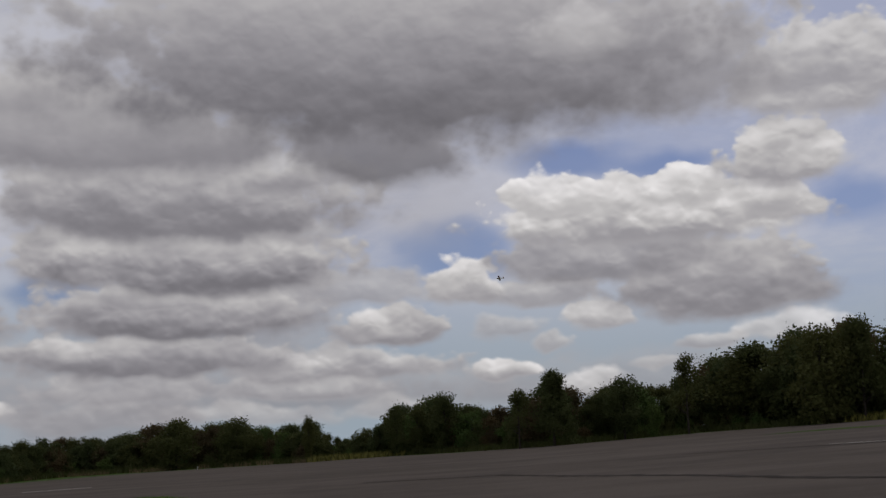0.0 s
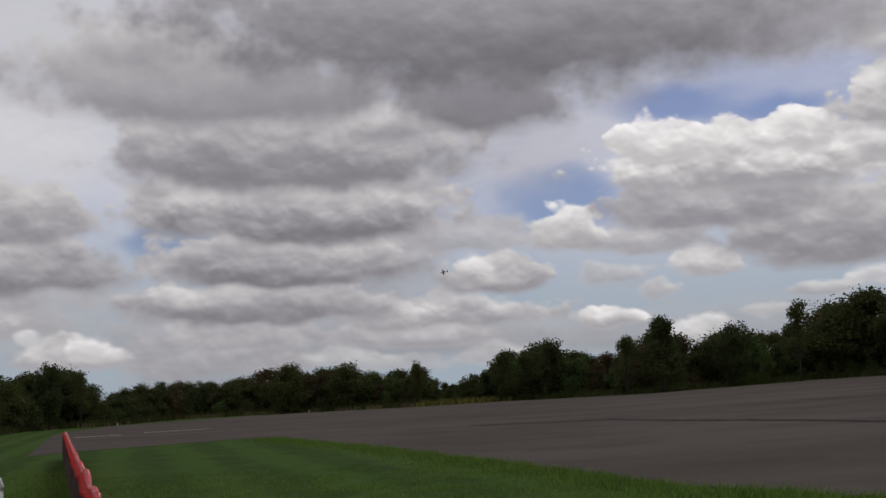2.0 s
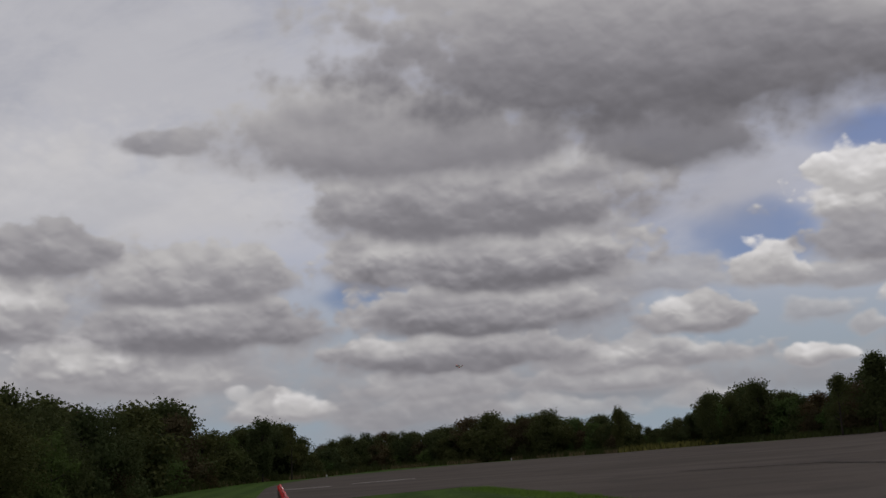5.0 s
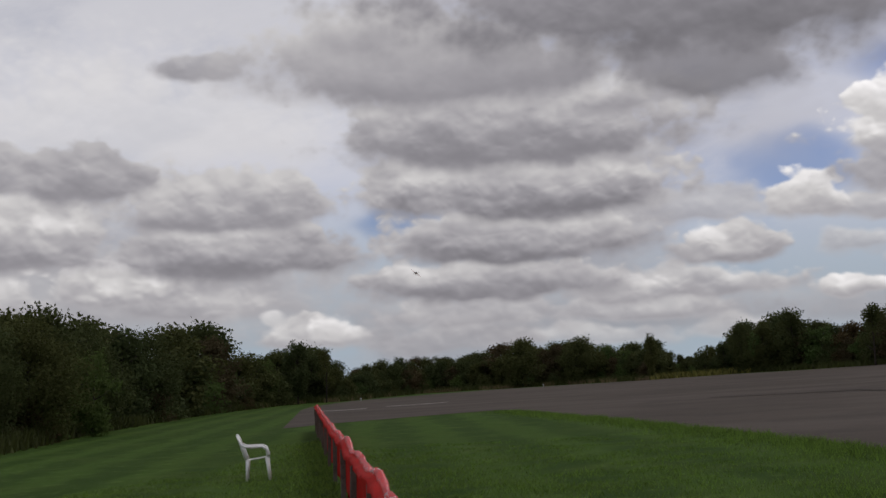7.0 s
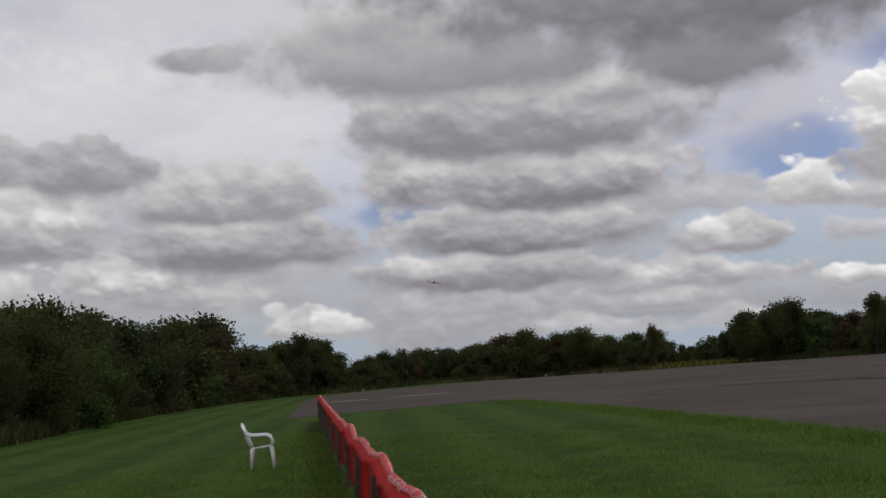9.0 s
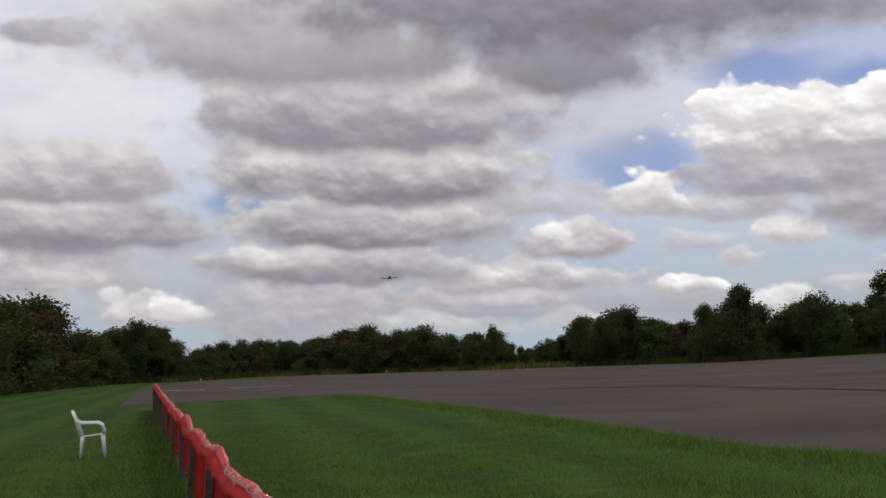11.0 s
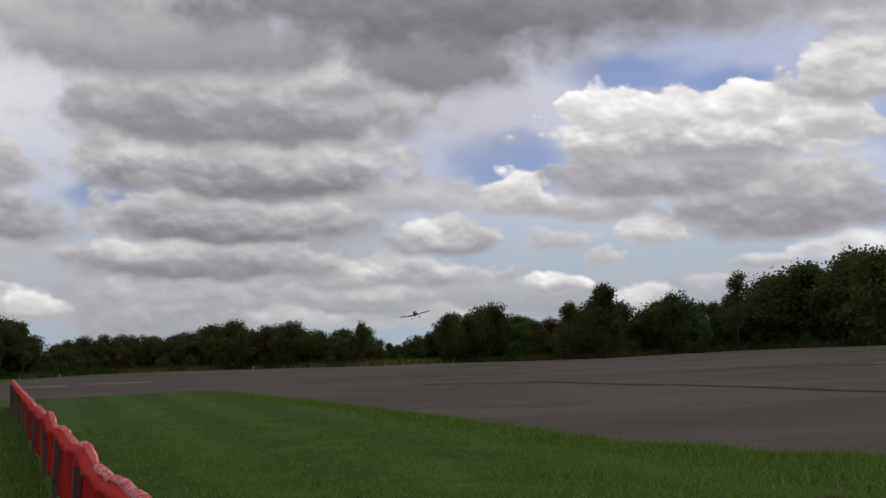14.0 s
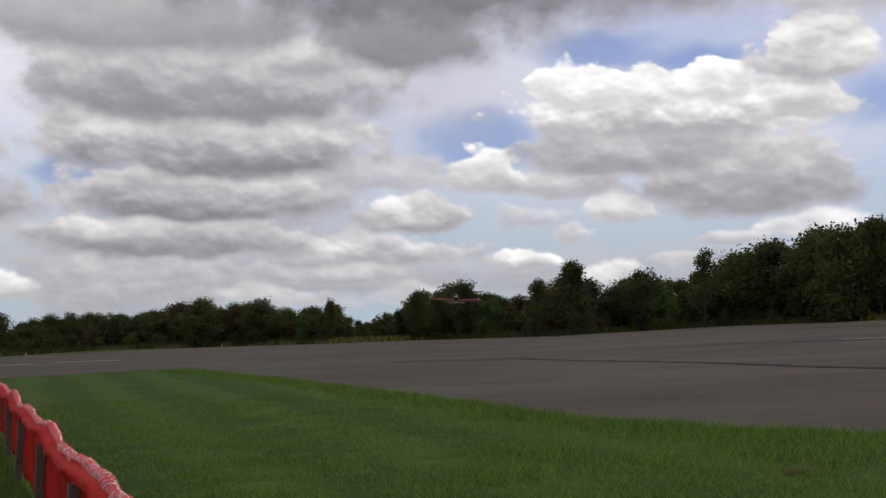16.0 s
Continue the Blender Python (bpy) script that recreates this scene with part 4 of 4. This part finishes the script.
# ---- the model aeroplane ----
def foil(bm, stations, points=10):
    """A wing or tail surface through stations (x, y of the leading edge, z, chord, thickness)."""
    rings = []
    for x, y, z, chord, thick in stations:
        ring = []
        for k in range(2 * points):
            q = math.pi * k / points
            u = 0.5 * (1 + math.cos(q))
            h = thick * chord * 2.6 * (math.sqrt(max(u, 0)) - u) * (1 if k <= points else -0.6)
            ring.append(bm.verts.new((x, y - u * chord, z + h)))
        rings.append(ring)
    for a, b in zip(rings, rings[1:]):
        for k in range(2 * points):
            bm.faces.new((a[k], a[(k + 1) % (2 * points)], b[(k + 1) % (2 * points)], b[k]))
    bm.faces.new(rings[0]), bm.faces.new(rings[-1])
    bmesh.ops.remove_doubles(bm, verts=bm.verts[:], dist=1e-4)
    bmesh.ops.recalc_face_normals(bm, faces=bm.faces[:])


def model_aeroplane():
    """Nose +y, span 1.8 m along x."""
    plane = thing("model_aeroplane", Matrix(), "red and cream low-wing radio-controlled model aeroplane in flight", "model aeroplane")
    bm = bmesh.new()
    tube(bm, [(0, 0.58, 0.03), (0, 0.52, 0.03), (0, 0.35, 0.03), (0, 0.1, 0.035), (0, -0.3, 0.045), (0, -0.7, 0.06), (0, -0.86, 0.065)], [0.055, 0.085, 0.10, 0.105, 0.08, 0.04, 0.02], 14, 1.15)
    fuselage = part("fuselage", bm, WING_WHITE, plane, "cream fuselage", smooth=True)
    bm = bmesh.new()
    tube(bm, [(0, 0.60, 0.03), (0, 0.57, 0.03), (0, 0.42, 0.03)], [0.06, 0.09, 0.108], 14, 1.1)
    part("cowl", bm, DARK, fuselage, "dark engine cowl", smooth=True)
    bm = bmesh.new()
    tube(bm, [(0, 0.30, 0.12), (0, 0.2, 0.155), (0, 0.02, 0.165), (0, -0.2, 0.14), (0, -0.32, 0.10)], [0.02, 0.055, 0.065, 0.05, 0.015], 12, 1.0)
    part("canopy", bm, DARK, fuselage, "dark canopy", smooth=True)
    for sx in (-1, 1):
        bm = bmesh.new()
        foil(bm, [(sx * 0.30, 0.24, 0.0, 0.30, 0.14), (sx * 0.60, 0.23, 0.022, 0.285, 0.14), (sx * 0.86, 0.21, 0.042, 0.26, 0.13), (sx * 0.90, 0.17, 0.046, 0.18, 0.08)])
        wing = part("wing", bm, WING_RED, plane, "red outer wing panel", smooth=True)
        bm = bmesh.new()
        foil(bm, [(0.0, 0.245, -0.022, 0.31, 0.14), (sx * 0.30, 0.241, -0.001, 0.302, 0.142)])
        part("wing_root", bm, WING_RED, wing, smooth=True)
        bm = bmesh.new()
        block(bm, (0.42, 0.05, 0.008), Matrix.Translation((sx * 0.58, -0.075, 0.022)) @ pose(0, 0, 0, 0, -sx * 4.2, 0), 0.002)
        part("aileron", bm, WING_WHITE, wing, "cream aileron")
        bm = bmesh.new()
        foil(bm, [(0, -0.66, 0.075, 0.19, 0.06), (sx * 0.30, -0.70, 0.075, 0.14, 0.06), (sx * 0.33, -0.73, 0.075, 0.09, 0.05)], 7)
        part("tailplane", bm, WING_WHITE, plane, "cream tailplane half", smooth=True)
        bm = bmesh.new()
        tube(bm, [(sx * 0.06, 0.20, -0.05), (sx * 0.16, 0.22, -0.14), (sx * 0.22, 0.22, -0.20)], [0.012, 0.010, 0.009], 6, 0.5)
        leg = part("landing_gear_leg", bm, STEEL, plane, "bent spring-steel landing leg", smooth=True)
        bm = bmesh.new()
        tube(bm, [(sx * 0.20, 0.22, -0.20), (sx * 0.21, 0.22, -0.20), (sx * 0.24, 0.22, -0.20), (sx * 0.25, 0.22, -0.20)], [0.042, 0.052, 0.052, 0.042], 14)
        part("wheel", bm, RUBBER, leg, "small black wheel", smooth=True)
    bm = bmesh.new()
    foil(bm, [(0, -0.62, 0.0, 0.24, 0.06), (0.22, -0.72, 0.0, 0.15, 0.06), (0.26, -0.75, 0.0, 0.09, 0.05)], 7)
    bmesh.ops.rotate(bm, verts=bm.verts[:], matrix=Matrix.Rotation(radians(-90), 3, "Y"))
    bmesh.ops.translate(bm, verts=bm.verts[:], vec=(0, 0, 0.06))
    part("fin", bm, WING_RED, plane, "red fin and rudder", smooth=True)
    bm = bmesh.new()
    tube(bm, [(0, 0.60, 0.03), (0, 0.63, 0.03), (0, 0.67, 0.03)], [0.032, 0.026, 0.004], 12)
    part("spinner", bm, WING_WHITE, plane, smooth=True)
    bm = bmesh.new()
    for sx in (-1, 1):
        foil(bm, [(sx * 0.02, 0.625, 0.03, 0.03, 0.2), (sx * 0.10, 0.625, 0.03, 0.036, 0.12), (sx * 0.17, 0.622, 0.03, 0.02, 0.1)], 6)
    part("propeller", bm, DARK, plane, "dark two-blade propeller", smooth=True)
    return plane


aeroplane = model_aeroplane()


def flown(a, e, d, heading, climb, bank):
    """The aeroplane's pose at azimuth a, elevation e and distance d from the camera."""
    a, e = radians(a), radians(e)
    return pose(EYE[0] + d * math.sin(a) * math.cos(e), EYE[1] + d * math.cos(a) * math.cos(e), EYE[2] + d * math.sin(e), 0, 0, heading) @ pose(0, 0, 0, climb) @ pose(0, 0, 0, 0, bank)


# seconds; azimuth, elevation, distance; heading, climb and bank of the aeroplane
FLIGHT = [
    (0.0, 2.73, 8.48, 230, 75, 0, 25), (0.5, 0.80, 7.96, 228, 78, -4, -20), (1.0, -1.07, 7.45, 226, 82, -6, -38), (1.5, -3.41, 6.90, 226, 100, -10, -40),
    (2.0, -5.44, 6.42, 228, 98, -8, -40), (2.5, -7.58, 5.75, 231, 94, -6, -36), (3.0, -9.14, 5.37, 234, 94, -4, -25), (3.5, -10.56, 4.97, 237, 98, -3, -8),
    (4.0, -11.81, 4.55, 238, 105, -2, 0), (4.5, -13.14, 4.35, 234, 115, 0, -12), (5.0, -14.57, 4.37, 226, 130, 2, -25), (5.2, -15.0, 4.42, 221, 137, 2, -32),
    (6.2, -17.0, 5.1, 192, 162, 1, -40), (7.5, -18.79, 5.45, 160, 190, 2, -36), (8.0, -18.86, 5.11, 151, 196, 3, -34), (8.5, -18.37, 4.69, 146, 200, 3, -28),
    (9.0, -17.54, 4.56, 141, 202, 3, -11), (9.5, -16.28, 4.62, 135, 203, 3, 5), (10.0, -15.14, 4.71, 127, 202, 3, 3), (10.2, -14.6, 4.74, 124, 201, 3, -2),
    (11.2, -11.4, 4.2, 108, 198, 4, 5), (12.3, -8.3, 3.5, 92, 194, 5, 12), (12.5, -7.76, 3.65, 89, 193, 5, 14), (13.0, -6.57, 3.40, 80, 191, 5, 13),
    (13.5, -5.31, 3.02, 72, 189, 5, 11), (14.0, -4.24, 2.37, 66, 188, 6, 13), (14.5, -3.31, 1.95, 59, 187, 8, 8), (15.0, -2.70, 1.90, 52, 184, 11, -3),
    (15.5, -2.06, 1.97, 45, 182, 13, -13), (16.0, -0.60, 1.93, 40, 181, 8, -2),
]


def motions():
    walk(aeroplane, [(t, flown(*row)) for t, *row in FLIGHT])


motions()
